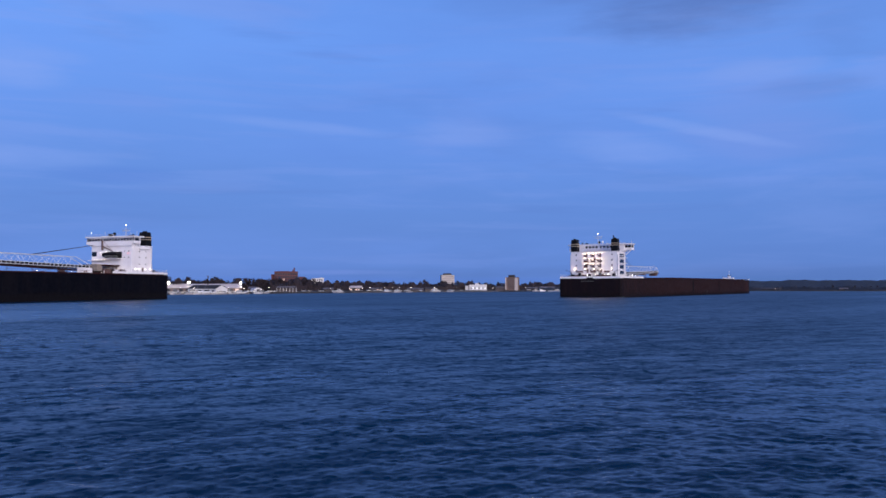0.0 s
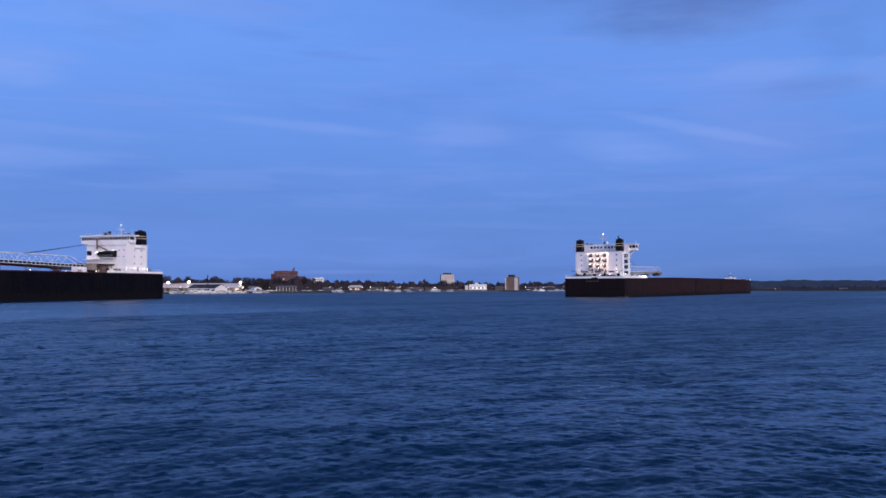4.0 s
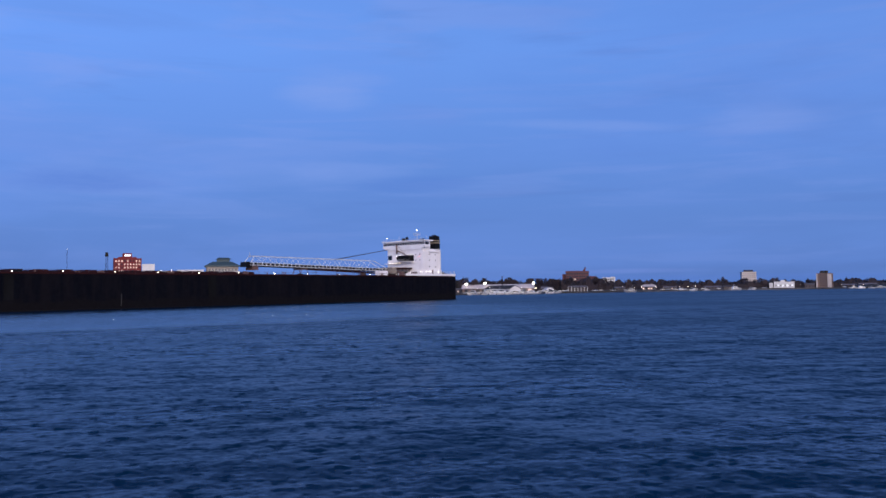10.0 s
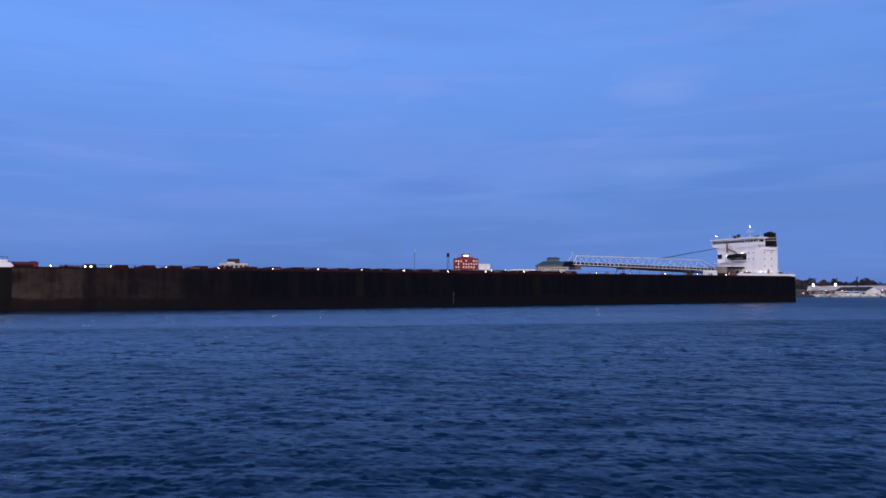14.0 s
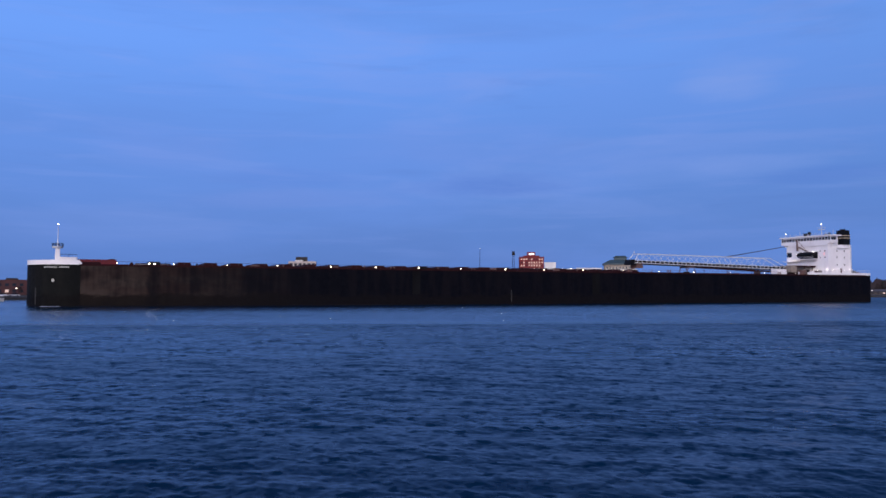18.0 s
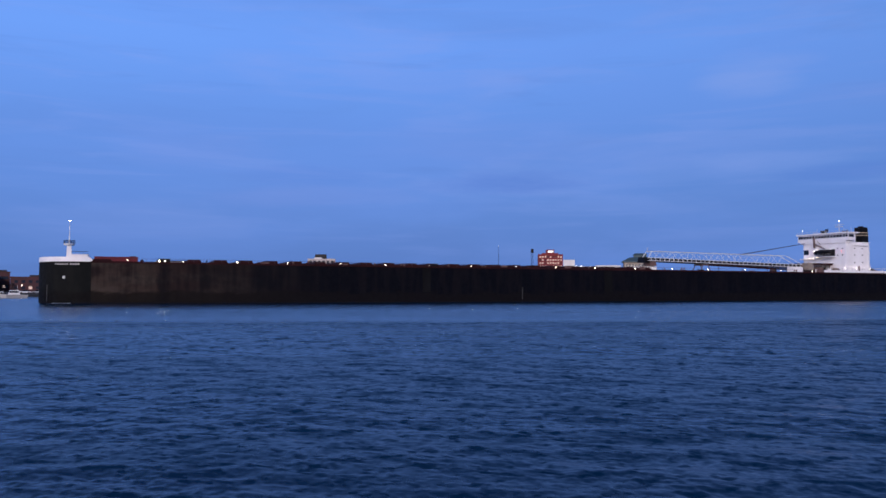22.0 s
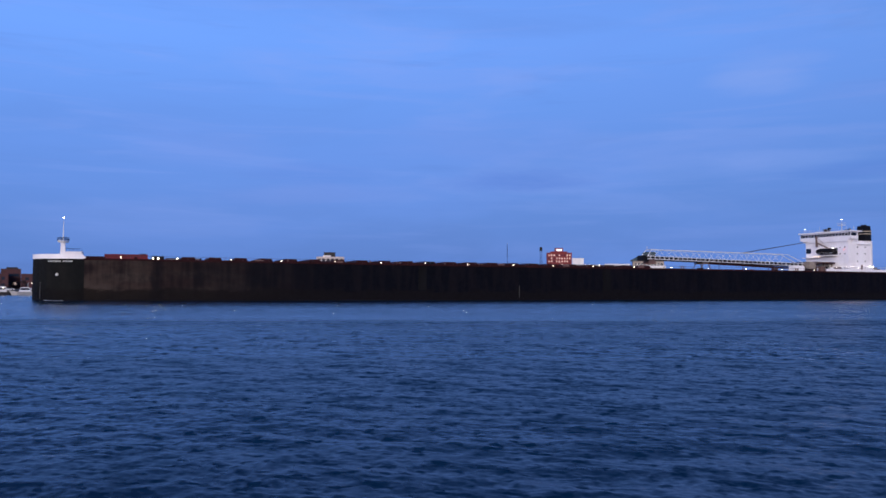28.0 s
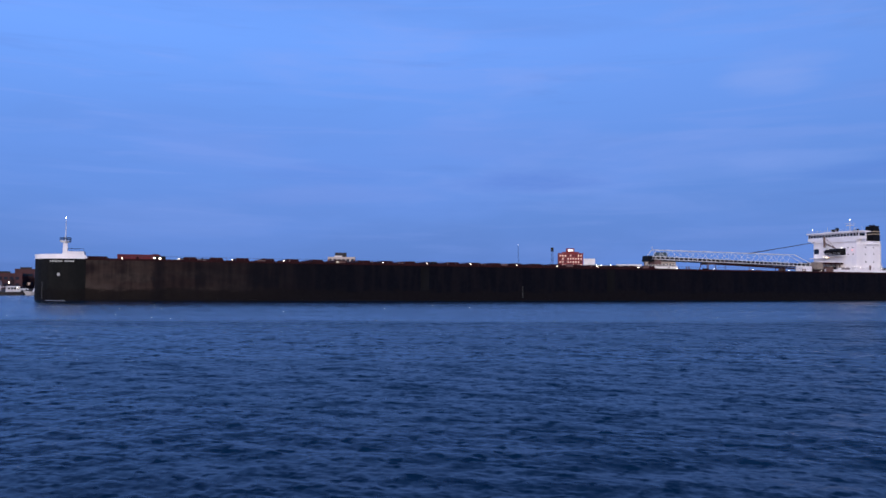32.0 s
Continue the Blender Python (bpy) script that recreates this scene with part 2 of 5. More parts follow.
    # a ruffled strip just before the calm lane
    chop = vec("MULTIPLY", chop, vec("MULTIPLY", along(55, ragged, 114, 128, 1.0, 2.2), along(55, ragged, 131, 138, 1.0, 0.4545)))
    crinkle = vec("MULTIPLY", vec("SUBTRACT", noise_tex(24, (0.8, 1.5, 1), 9.0, 3.0).outputs["Color"], (0.5, 0.5, 0.5)), (0.5, 0.6, 0.0))
    slope = vec("MULTIPLY", vec("MULTIPLY", vec("ADD", vec("ADD", coarse, broad), fine), lane.outputs[0]), chop)
    slope = vec("ADD", slope, vec("MULTIPLY", crinkle, calm))
    # normals tilted quaywards to set the water's brightness, in long streaks in the lane
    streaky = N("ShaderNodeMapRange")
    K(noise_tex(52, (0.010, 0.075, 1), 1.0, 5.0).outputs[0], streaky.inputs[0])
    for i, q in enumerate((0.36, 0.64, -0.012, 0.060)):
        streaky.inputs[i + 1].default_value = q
    # extra tilt close in and to the right, where it darkens the water
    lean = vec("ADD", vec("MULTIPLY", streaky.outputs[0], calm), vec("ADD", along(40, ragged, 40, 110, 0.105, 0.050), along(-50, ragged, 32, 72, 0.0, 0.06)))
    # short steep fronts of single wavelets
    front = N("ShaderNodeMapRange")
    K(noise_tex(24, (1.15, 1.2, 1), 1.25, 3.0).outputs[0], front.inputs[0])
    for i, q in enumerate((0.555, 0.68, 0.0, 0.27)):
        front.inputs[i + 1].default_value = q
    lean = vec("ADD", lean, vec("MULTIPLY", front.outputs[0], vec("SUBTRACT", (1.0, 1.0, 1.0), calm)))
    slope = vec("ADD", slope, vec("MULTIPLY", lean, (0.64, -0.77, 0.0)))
    geo = N("ShaderNodeNewGeometry")
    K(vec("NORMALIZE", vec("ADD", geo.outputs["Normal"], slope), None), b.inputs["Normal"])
    rough = N("ShaderNodeMapRange")
    K(lane.outputs[0], rough.inputs[0])
    rough.inputs[1].default_value, rough.inputs[2].default_value = 0.55, 1.0
    rough.inputs[3].default_value, rough.inputs[4].default_value = 0.23, 0.30
    K(vec("MULTIPLY", vec("ADD", rough.outputs[0], along(-40, ragged, 45, 120, 0.0, 0.09)), vec("SUBTRACT", (1.0, 1.0, 1.0), vec("MULTIPLY", calm, (0.45, 0.45, 0.45)))), b.inputs["Roughness"])
    b.inputs["Specular IOR Level"].default_value = 0.37
    return m


def hull_material(name, clean, dulled, rusty, wet, start, end):
    """Dark hull paint, worn to rust between start and end along the ship, with a ragged darker wet band at the waterline."""
    m = bpy.data.materials.new(name)
    m.use_nodes = True
    nt = m.node_tree
    N, K = nt.nodes.new, nt.links.new
    b = nt.nodes["Principled BSDF"]
    b.inputs["Specular IOR Level"].default_value = 0.10
    tc, sep = N("ShaderNodeTexCoord"), N("ShaderNodeSeparateXYZ")
    K(tc.outputs["Object"], sep.inputs[0])

    def noise_tex(st, detail):
        mp, no = N("ShaderNodeMapping"), N("ShaderNodeTexNoise")
        mp.inputs["Scale"].default_value = st
        K(tc.outputs["Object"], mp.inputs[0]), K(mp.outputs[0], no.inputs["Vector"])
        no.inputs["Scale"].default_value, no.inputs["Detail"].default_value = 1.0, detail
        return no.outputs[0]

    def span(v, lo, hi, a=0.0, c=1.0):
        n = N("ShaderNodeMapRange")
        n.interpolation_type = "SMOOTHSTEP"
        K(v, n.inputs[0])
        for i, q in enumerate((lo, hi, a, c)):
            n.inputs[i + 1].default_value = q
        return n.outputs[0]

    def calc(op, p, q):
        n = N("ShaderNodeMath")
        n.operation = op
        for i, v in enumerate((p, q)):
            if isinstance(v, float):
                n.inputs[i].default_value = v
            else:
                K(v, n.inputs[i])
        return n.outputs[0]

    def mix(f, p, q):
        n = N("ShaderNodeMix")
        n.data_type = "RGBA"
        K(f, n.inputs[0])
        for i, v in ((6, p), (7, q)):
            if isinstance(v, tuple):
                n.inputs[i].default_value = (*v, 1)
            else:
                K(v, n.inputs[i])
        return n.outputs[2]

    plates, streaks, grain = noise_tex((0.10, 0.1, 0.16), 3.0), noise_tex((0.55, 0.5, 0.06), 4.0), noise_tex((0.9, 0.9, 0.9), 5.0)
    fore = calc("MULTIPLY", span(sep.outputs[0], start, end), span(calc("ADD", calc("MULTIPLY", plates, 0.6), calc("MULTIPLY", streaks, 0.4)), 0.34, 0.62, 0.25, 1.0))
    # a drain has kept one strip dark
    away = calc("ABSOLUTE", calc("ADD", calc("SUBTRACT", sep.outputs[0], 270.6), calc("MULTIPLY", calc("SUBTRACT", grain, 0.5), 2.5)), 0.0)
    fore = calc("MULTIPLY", fore, span(away, 0.6, 2.6, 0.30, 1.0))
    dull = mix(span(streaks, 0.4, 0.66), clean, dulled)
    patch = noise_tex((0.07, 0.1, 0.30), 6.0)
    rust = mix(span(grain, 0.35, 0.65), tuple(0.62 * c for c in rusty), rusty)
    rust = mix(span(patch, 0.42, 0.60, 0.0, 0.75), rust, (0.62 * rusty[0], 0.44 * rusty[1], 0.44 * rusty[2]))
    worn = mix(fore, dull, rust)
    # chafed plates just behind the bow
    chafed = calc("MULTIPLY", span(calc("ADD", sep.outputs[0], calc("MULTIPLY", patch, 14.0)), 274.0, 292.0), calc("MULTIPLY", span(fore, 0.3, 0.9), span(plates, 0.35, 0.6, 0.2, 0.62)))
    worn = mix(chafed, worn, tuple(1.3 * c for c in rusty))
    edge = calc("ADD", sep.outputs[2], calc("MULTIPLY", calc("SUBTRACT", noise_tex((0.18, 0.2, 0.5), 4.0), 0.5), 4.0))
    K(mix(span(edge, 2.5, 3.5), mix(fore, wet, tuple(0.26 * c for c in rusty)), worn), b.inputs["Base Color"])
    K(span(grain, 0.2, 0.8, 0.66, 0.88), b.inputs["Roughness"])
    bp = N("ShaderNodeBump")
    bp.inputs["Strength"].default_value, bp.inputs["Distance"].default_value = 0.2, 0.05
    K(grain, bp.inputs["Height"]), K(bp.outputs[0], b.inputs["Normal"])
    return m


def leaf_material(name, a, c):
    m = material(name, a, 0.8, vary=0.4, scale=0.12, fine=2.0, bump=0.0, tint=c, each=0.35)
    return m


M = dict(
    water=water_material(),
    hull=hull_material("worn_black_hull_paint", (0.0012, 0.0018, 0.0050), (0.0050, 0.0044, 0.0072), (0.049, 0.037, 0.031), (0.0048, 0.0042, 0.0058), 222.0, 285.0),
    hull_red=hull_material("brown_red_hull_paint", (0.0145, 0.0082, 0.0086), (0.024, 0.0105, 0.0102), (0.031, 0.0145, 0.0130), (0.0110, 0.0072, 0.0080), 10.0, 90.0),
    # the side's paint again; the transom's lower brightness is put into the colour
    transom_red=hull_material("darkened_transom_hull_paint", (0.0092, 0.0062, 0.0088), (0.0135, 0.0078, 0.0092), (0.016, 0.0090, 0.0090), (0.0080, 0.0058, 0.0072), 10.0, 90.0),
    bow=hull_material("dark_green_black_bow_paint", (0.0050, 0.0060, 0.0064), (0.0078, 0.0086, 0.0084), (0.016, 0.0140, 0.0130), (0.0048, 0.0046, 0.0050), 286.0, 330.0),
    store=material("dark_red_store_brick", (0.150, 0.014, 0.022), 0.85, vary=0.3, scale=0.2, fine=3.0, tint=(0.105, 0.013, 0.019)),
    darkbrick=material("dark_red_brown_brick_wall", (0.100, 0.036, 0.038), 0.85, vary=0.4, scale=0.2, fine=3.0, tint=(0.058, 0.026, 0.028)),
    boot=material("bottom_paint_at_waterline", (0.0070, 0.0058, 0.0062), 0.7, vary=0.4, scale=0.1, fine=1.5, gloss=0.12),
    white=material("white_ship_paint", (0.895, 0.885, 0.92), 0.45, vary=0.12, scale=0.25, fine=2.0, tint=(0.82, 0.795, 0.825), stretch=(1, 1, 0.4), bump=0.05),
    deckred=material("oxide_red_deck_paint", (0.150, 0.022, 0.024), 0.7, vary=0.4, scale=0.3, fine=3.0, tint=(0.085, 0.020, 0.021), each=0.3),
    brown=material("brown_painted_steel", (0.16, 0.085, 0.07), 0.65, vary=0.35, scale=0.5, fine=4.0, tint=(0.09, 0.06, 0.055)),
    steel=material("pale_grey_painted_steel", (0.62, 0.63, 0.66), 0.5, vary=0.2, scale=0.6, fine=5.0),
    dark=material("sooty_black_steel", (0.0060, 0.0058, 0.0070), 0.6, vary=0.4, scale=0.5, fine=4.0, gloss=0.2),
    band=material("ochre_funnel_band_paint", (0.55, 0.44, 0.30), 0.5, vary=0.2),
    glass=material("dark_wheelhouse_glass", (0.010, 0.013, 0.020), 0.12, vary=0.3, bump=0.0),
    rope=material("grey_wire_rope", (0.10, 0.10, 0.12), 0.6, metal=0.5),
    pale=material("pale_stencil_paint", (0.60, 0.60, 0.58), 0.6, vary=0.3, scale=2.0),
    faded=material("faded_mark_paint", (0.085, 0.085, 0.082), 0.7, vary=0.4, scale=2.0),
    maroon=material("dull_maroon_steel", (0.034, 0.010, 0.012), 0.75, vary=0.4, scale=0.2, fine=2.0, gloss=0.1),
    buff=material("buff_painted_steel", (0.30, 0.25, 0.21), 0.6, vary=0.3, scale=0.6, fine=4.0),
    scuff=material("chalky_scuffed_plating", (0.0082, 0.0086, 0.0104), 0.8, vary=0.5, scale=0.3, fine=2.0, stretch=(1, 1, 0.4), gloss=0.10),
    lamp=material("lit_deck_lamp", (0.9, 0.9, 0.85), 0.4, glow_colour=(1.0, 0.80, 0.56), glow=13.0, bump=0.0),
    lampcool=material("lit_masthead_lamp", (0.9, 0.9, 0.9), 0.4, glow_colour=(1.0, 0.90, 0.80), glow=15.0, bump=0.0),
    lampwarm=material("lit_warm_gallery_lamp", (0.9, 0.8, 0.6), 0.4, glow_colour=(1.0, 0.70, 0.43), glow=22.0, bump=0.0),
    lampwall=material("lit_wall_lamp", (0.9, 0.9, 0.85), 0.4, glow_colour=(1.0, 0.86, 0.76), glow=52.0, bump=0.0),
    boom=material("white_painted_truss_steel", (0.80, 0.82, 0.86), 0.5, vary=0.15, scale=0.6, fine=5.0),
    street=material("lit_street_lamp", (0.9, 0.8, 0.6), 0.4, glow_colour=(1.0, 0.85, 0.66), glow=10.0, bump=0.0),
    flood=material("lit_flood_lamp", (0.9, 0.9, 0.8), 0.4, glow_colour=(1.0, 0.88, 0.70), glow=32.0, bump=0.0),
    redlamp=material("red_side_lamp", (0.8, 0.1, 0.1), 0.4, glow_colour=(1.0, 0.12, 0.10), glow=5.0, bump=0.0),
    land=material("spring_shore_ground", (0.034, 0.033, 0.028), 0.9, vary=0.5, scale=0.03, fine=0.5, tint=(0.055, 0.046, 0.036)),
    quay=material("concrete_quay", (0.30, 0.29, 0.28), 0.85, vary=0.35, scale=0.2, fine=3.0, tint=(0.20, 0.19, 0.18)),
    seawall=material("dark_grey_seawall", (0.13, 0.125, 0.125), 0.85, vary=0.45, scale=0.06, fine=1.5, tint=(0.05, 0.048, 0.048)),
    bark=material("grey_brown_bark", (0.070, 0.055, 0.048), 0.9, vary=0.4, scale=1.0, fine=6.0),
    leaf=leaf_material("bare_brown_twigs", (0.034, 0.021, 0.025), (0.018, 0.013, 0.018)),
    leaf2=leaf_material("dark_evergreen_needles", (0.022, 0.024, 0.026), (0.026, 0.028, 0.027)),
    wood=leaf_material("far_wooded_ridge", (0.017, 0.021, 0.030), (0.012, 0.016, 0.024)),
    brick=material("red_brown_brick_wall", (0.125, 0.044, 0.048), 0.85, vary=0.3, scale=0.2, fine=3.0, tint=(0.095, 0.038, 0.042)),
    brick2=material("deep_red_brick_wall", (0.205, 0.022, 0.026), 0.85, vary=0.3, scale=0.2, fine=3.0, tint=(0.17, 0.022, 0.025)),
    beige=material("beige_concrete_wall", (0.60, 0.53, 0.50), 0.85, vary=0.2, scale=0.15, fine=2.0),
    tan=material("tan_brick_wall", (0.21, 0.145, 0.125), 0.85, vary=0.25, scale=0.15, fine=2.0),
    whitewall=material("white_clad_wall", (0.74, 0.73, 0.74), 0.7, vary=0.15, scale=0.2, fine=2.0),
    pinkroof=material("pale_standing_seam_metal", (0.62, 0.55, 0.54), 0.5, vary=0.15, scale=0.3, fine=2.0),
    green=material("green_copper_roof", (0.048, 0.088, 0.108), 0.6, vary=0.25, scale=0.3, fine=3.0),
    shingle=material("weathered_grey_roofing", (0.13, 0.12, 0.135), 0.8, vary=0.35, scale=0.3, fine=2.0, tint=(0.085, 0.08, 0.09), each=0.6),
    clapboard=material("dull_painted_clapboard", (0.10, 0.082, 0.085), 0.8, vary=0.3, scale=0.3, fine=2.0, tint=(0.065, 0.055, 0.06), each=0.4),
    roof=material("dark_tar_roof", (0.035, 0.033, 0.036), 0.85, vary=0.3),
    pane=material("unlit_window_glass", (0.030, 0.036, 0.050), 0.15, vary=0.3, bump=0.0),
    litpane=material("warm_lit_window", (0.5, 0.4, 0.3), 0.4, glow_colour=(1.0, 0.70, 0.62), glow=0.6, bump=0.0, each=0.4),
    litwhite=material("cool_lit_window", (0.6, 0.6, 0.6), 0.4, glow_colour=(0.9, 0.95, 1.0), glow=1.8, bump=0.0),
    carpaint=material("light_car_paint", (0.55, 0.56, 0.58), 0.3, vary=0.1, each=0.5),
    rubber=material("black_rubber", (0.015, 0.015, 0.015), 0.8),
    gelcoat=material("white_boat_gelcoat", (0.62, 0.62, 0.63), 0.35, vary=0.1, each=0.45),
    # colour darkened to stand for the shadows at the docks
    timber=material("shadow_dark_weathered_timber", (0.055, 0.048, 0.048), 0.9, vary=0.3),
    foam=material("churned_pale_water", (0.40, 0.45, 0.50), 0.8, vary=0.3),
)


# ---- building helpers ----
class Shape:
    """Collects boxes, beams, tubes and prisms for one mesh."""

    def __init__(self):
        self.v, self.f = [], []

    def add(self, verts, faces):
        n = len(self.v)
        self.v += [tuple(p) for p in verts]
        self.f += [tuple(i + n for i in q) for q in faces]
        return self

    def box(self, x0, x1, y0, y1, z0, z1, top=None):
        """top: the inset of the upper face in x and y."""
        i, j = top or (0, 0)
        return self.add([(x0, y0, z0), (x1, y0, z0), (x1, y1, z0), (x0, y1, z0), (x0 + i, y0 + j, z1), (x1 - i, y0 + j, z1), (x1 - i, y1 - j, z1), (x0 + i, y1 - j, z1)],
                        [(3, 2, 1, 0), (4, 5, 6, 7), (0, 1, 5, 4), (1, 2, 6, 5), (2, 3, 7, 6), (3, 0, 4, 7)])

    def tube(self, p, q, r0, r1=None, n=8):
        p, q = Vector(p), Vector(q)
        r1 = r0 if r1 is None else r1
        w = (q - p).normalized()
        a = w.orthogonal().normalized()
        b = w.cross(a)
        vs = []
        for c, r in ((p, r0), (q, r1)):
            vs += [c + r * (math.cos(2 * math.pi * k / n + 0.4) * a + math.sin(2 * math.pi * k / n + 0.4) * b) for k in range(n)]
        fs = [(k, (k + 1) % n, n + (k + 1) % n, n + k) for k in range(n)] + [tuple(range(n - 1, -1, -1)), tuple(range(n, 2 * n))]
        return self.add(vs, fs)

    def prism(self, outline, z0, z1):
        """outline: (x, y) counter-clockwise; z0 and z1 may be functions of x."""
        f0 = z0 if callable(z0) else (lambda x: z0)
        f1 = z1 if callable(z1) else (lambda x: z1)
        n = len(outline)
        vs = [(x, y, f0(x)) for x, y in outline] + [(x, y, f1(x)) for x, y in outline]
        fs = [(k, (k + 1) % n, n + (k + 1) % n, n + k) for k in range(n)] + [tuple(range(n - 1, -1, -1)), tuple(range(n, 2 * n))]
        return self.add(vs, fs)

    def ball(self, c, r, n=8, flat=1.0):
        vs, fs = [], []
        rings = max(n // 2, 3)
        for i in range(1, rings):
            a = math.pi * i / rings
            vs += [(c[0] + r * math.sin(a) * math.cos(2 * math.pi * k / n), c[1] + r * math.sin(a) * math.sin(2 * math.pi * k / n), c[2] + flat * r * math.cos(a)) for k in range(n)]
        top, bot = len(vs), len(vs) + 1
        vs += [(c[0], c[1], c[2] + flat * r), (c[0], c[1], c[2] - flat * r)]
        for i in range(rings - 2):
            fs += [(i * n + k, (i + 1) * n + k, (i + 1) * n + (k + 1) % n, i * n + (k + 1) % n) for k in range(n)]
        fs += [(top, k, (k + 1) % n) for k in range(n)]
        fs += [(bot, (rings - 2) * n + (k + 1) % n, (rings - 2) * n + k) for k in range(n)]
        return self.add(vs, fs)

    def ring(self, c, radius, r, n=16, m=5):
        """A closed round bar, lying flat."""
        vs = []
        for k in range(n):
            a = 2 * math.pi * k / n
            for q in range(m):
                b = 2 * math.pi * q / m
                vs.append((c[0] + (radius + r * math.cos(b)) * math.cos(a), c[1] + (radius + r * math.cos(b)) * math.sin(a), c[2] + r * math.sin(b)))
        return self.add(vs, [(k * m + q, (k + 1) % n * m + q, (k + 1) % n * m + (q + 1) % m, k * m + (q + 1) % m) for k in range(n) for q in range(m)])

    def mesh(self, name, mat, smooth=False):
        me = bpy.data.meshes.new(name)
        me.from_pydata(self.v, [], self.f)
        me.materials.append(mat)
        if smooth:
            me.polygons.foreach_set("use_smooth", [True] * len(me.polygons))
            me.set_sharp_from_angle(angle=radians(35))
        me.update()
        return me


def part(name, shape, mat, parent=None, label="", at=None, smooth=False):
    """Links a shape (or a mesh that is shared) as one mesh object under a thing or a part."""
    me = shape.mesh(name, mat, smooth) if isinstance(shape, Shape) else shape
    ob = new(name, me)
    if parent is not None:
        ob.parent = parent
    if at is not None:
        ob.matrix_basis = at if isinstance(at, Matrix) else Matrix.Translation(at)
    if label:
        tagged(ob, label)
    return ob


def thing(name, at, label, category, group="", kind=""):
    ob = new(name)
    ob.empty_display_size = 0.5
    ob.matrix_basis = at
    return tagged(ob, label, category, group, kind)


def polar(az, r, z=0.0):
    """A place by its bearing to the left of the first view, and its range."""
    a = radians(az)
    return Vector((-math.sin(a) * r, math.cos(a) * r, z))


def facing(az, r, z=0.0, turn=0.0):
    """A pose there, whose -y side faces the viewer."""
    p = polar(az, r, z)
    return pose(p.x, p.y, p.z, 0, 0, az + turn)


# ---- water ----
def wave_field(px, py, dr, dt):
    """Wind waves of many lengths; those that the grid is too coarse for fade out. dr, dt: the grid's steps outwards and across."""
    rng = np.random.default_rng(5)
    z = np.zeros_like(px)
    rad = np.maximum(np.hypot(px, py), 0.1)
    ux, uy = px / rad, py / rad
    calm = 0.5 + 0.5 * np.sin(px * 0.021 + py * 0.034 + 1.3 * np.sin(py * 0.017 - px * 0.008)) * np.sin(px * 0.009 - py * 0.05 + 0.6)
    gust = 0.74 + 0.42 * calm
    main = radians(288)
    # the longer waves stand up off the quay, and die again in the calm lane along the channel
    off, lane = px * -0.64 + py * 0.77, px * -0.82 + py * 0.57
    open_water = np.clip((off - 38) / 40, 0, 1) * (1 - 1.5 * np.clip((lane - 112) / 14, 0, 1))
    # the short waves come in groups, with smoother water between
    group = np.zeros_like(px)
    for k in range(9):
        g = 2 * np.pi / (2.2 + 5.0 * rng.random())
        a = main + rng.normal(0, 0.5)
        group += np.sin(g * (px * np.cos(a) + py * np.sin(a)) + 0.4 * g * (py * np.cos(a) - px * np.sin(a)) * rng.normal(0, 1) + rng.random() * 6.28)
    group = 0.76 + 0.32 * np.clip(group / 2.1 + 0.15, 0, 1.6) ** 1.4
    for k in range(80):
        lam = 0.20 * (3.6 / 0.20) ** ((k + rng.random()) / 80)
        a = main + rng.normal(0, 0.80)
        kx, ky, ph = 2 * np.pi / lam * np.cos(a), 2 * np.pi / lam * np.sin(a), rng.random() * 6.28
        amp = 0.0037 * lam ** 0.60
        th = kx * px + ky * py + ph + 0.45 * np.sin(0.16 * px * np.sin(a) - 0.16 * py * np.cos(a) + ph)
        step = np.maximum(np.abs(kx * ux + ky * uy) * dr, np.abs(kx * uy - ky * ux) * dt)
        fade = np.clip((2.9 - step) / 1.2, 0, 1)
        if lam > 1.3:
            fade = fade * (1 + 1.2 * open_water)
        else:
            fade = fade * group
        z += amp * fade * (np.sin(th) - 0.28 * np.cos(2 * th))
    # short, low waves close under the quay
    return z * gust * (0.70 + 0.16 * np.clip((off - 12) / 60, 0, 1))


def build_water():
    rs = [0.01, 1.0, 2.0, 3.0]
    while rs[-1] < 330:
        rs.append(rs[-1] + max(0.085, 0.72 * rs[-1] ** 2 / 7134))
    while rs[-1] < 4600:
        rs.append(rs[-1] * 1.05)
    az = list(np.arange(-45, 86, 0.12)) + list(np.arange(86, 315, 5.0))
    r, a = np.meshgrid(np.array(rs), np.radians(np.array(az)), indexing="ij")
    x, y = -np.sin(a) * r, np.cos(a) * r
    z = wave_field(x, y, np.gradient(r, axis=0), r * np.gradient(np.array(az))[None, :].clip(0.12, 5) * np.pi / 180)
    nr, na = r.shape
    i, j = np.meshgrid(np.arange(nr - 1), np.arange(na), indexing="ij")
    jn = (j + 1) % na
    quads = np.stack([i * na + j, (i + 1) * na + j, (i + 1) * na + jn, i * na + jn], -1).reshape(-1, 4)[:, ::-1]
    me = bpy.data.meshes.new("water")
    co = np.stack([x, y, z], -1).reshape(-1, 3).astype(np.float32)
    me.vertices.add(len(co))
    me.vertices.foreach_set("co", co.ravel())
    me.loops.add(quads.size)
    me.loops.foreach_set("vertex_index", quads.astype(np.int32).ravel())
    me.polygons.add(len(quads))
    me.polygons.foreach_set("loop_start", np.arange(0, quads.size, 4, dtype=np.int32))
    me.polygons.foreach_set("use_smooth", np.ones(len(quads), dtype=bool))
    me.materials.append(M["water"])
    me.update(calc_edges=True)
    me.validate()
    return tagged(new("water", me), "dark blue choppy river water at dusk", "water", kind="structure")


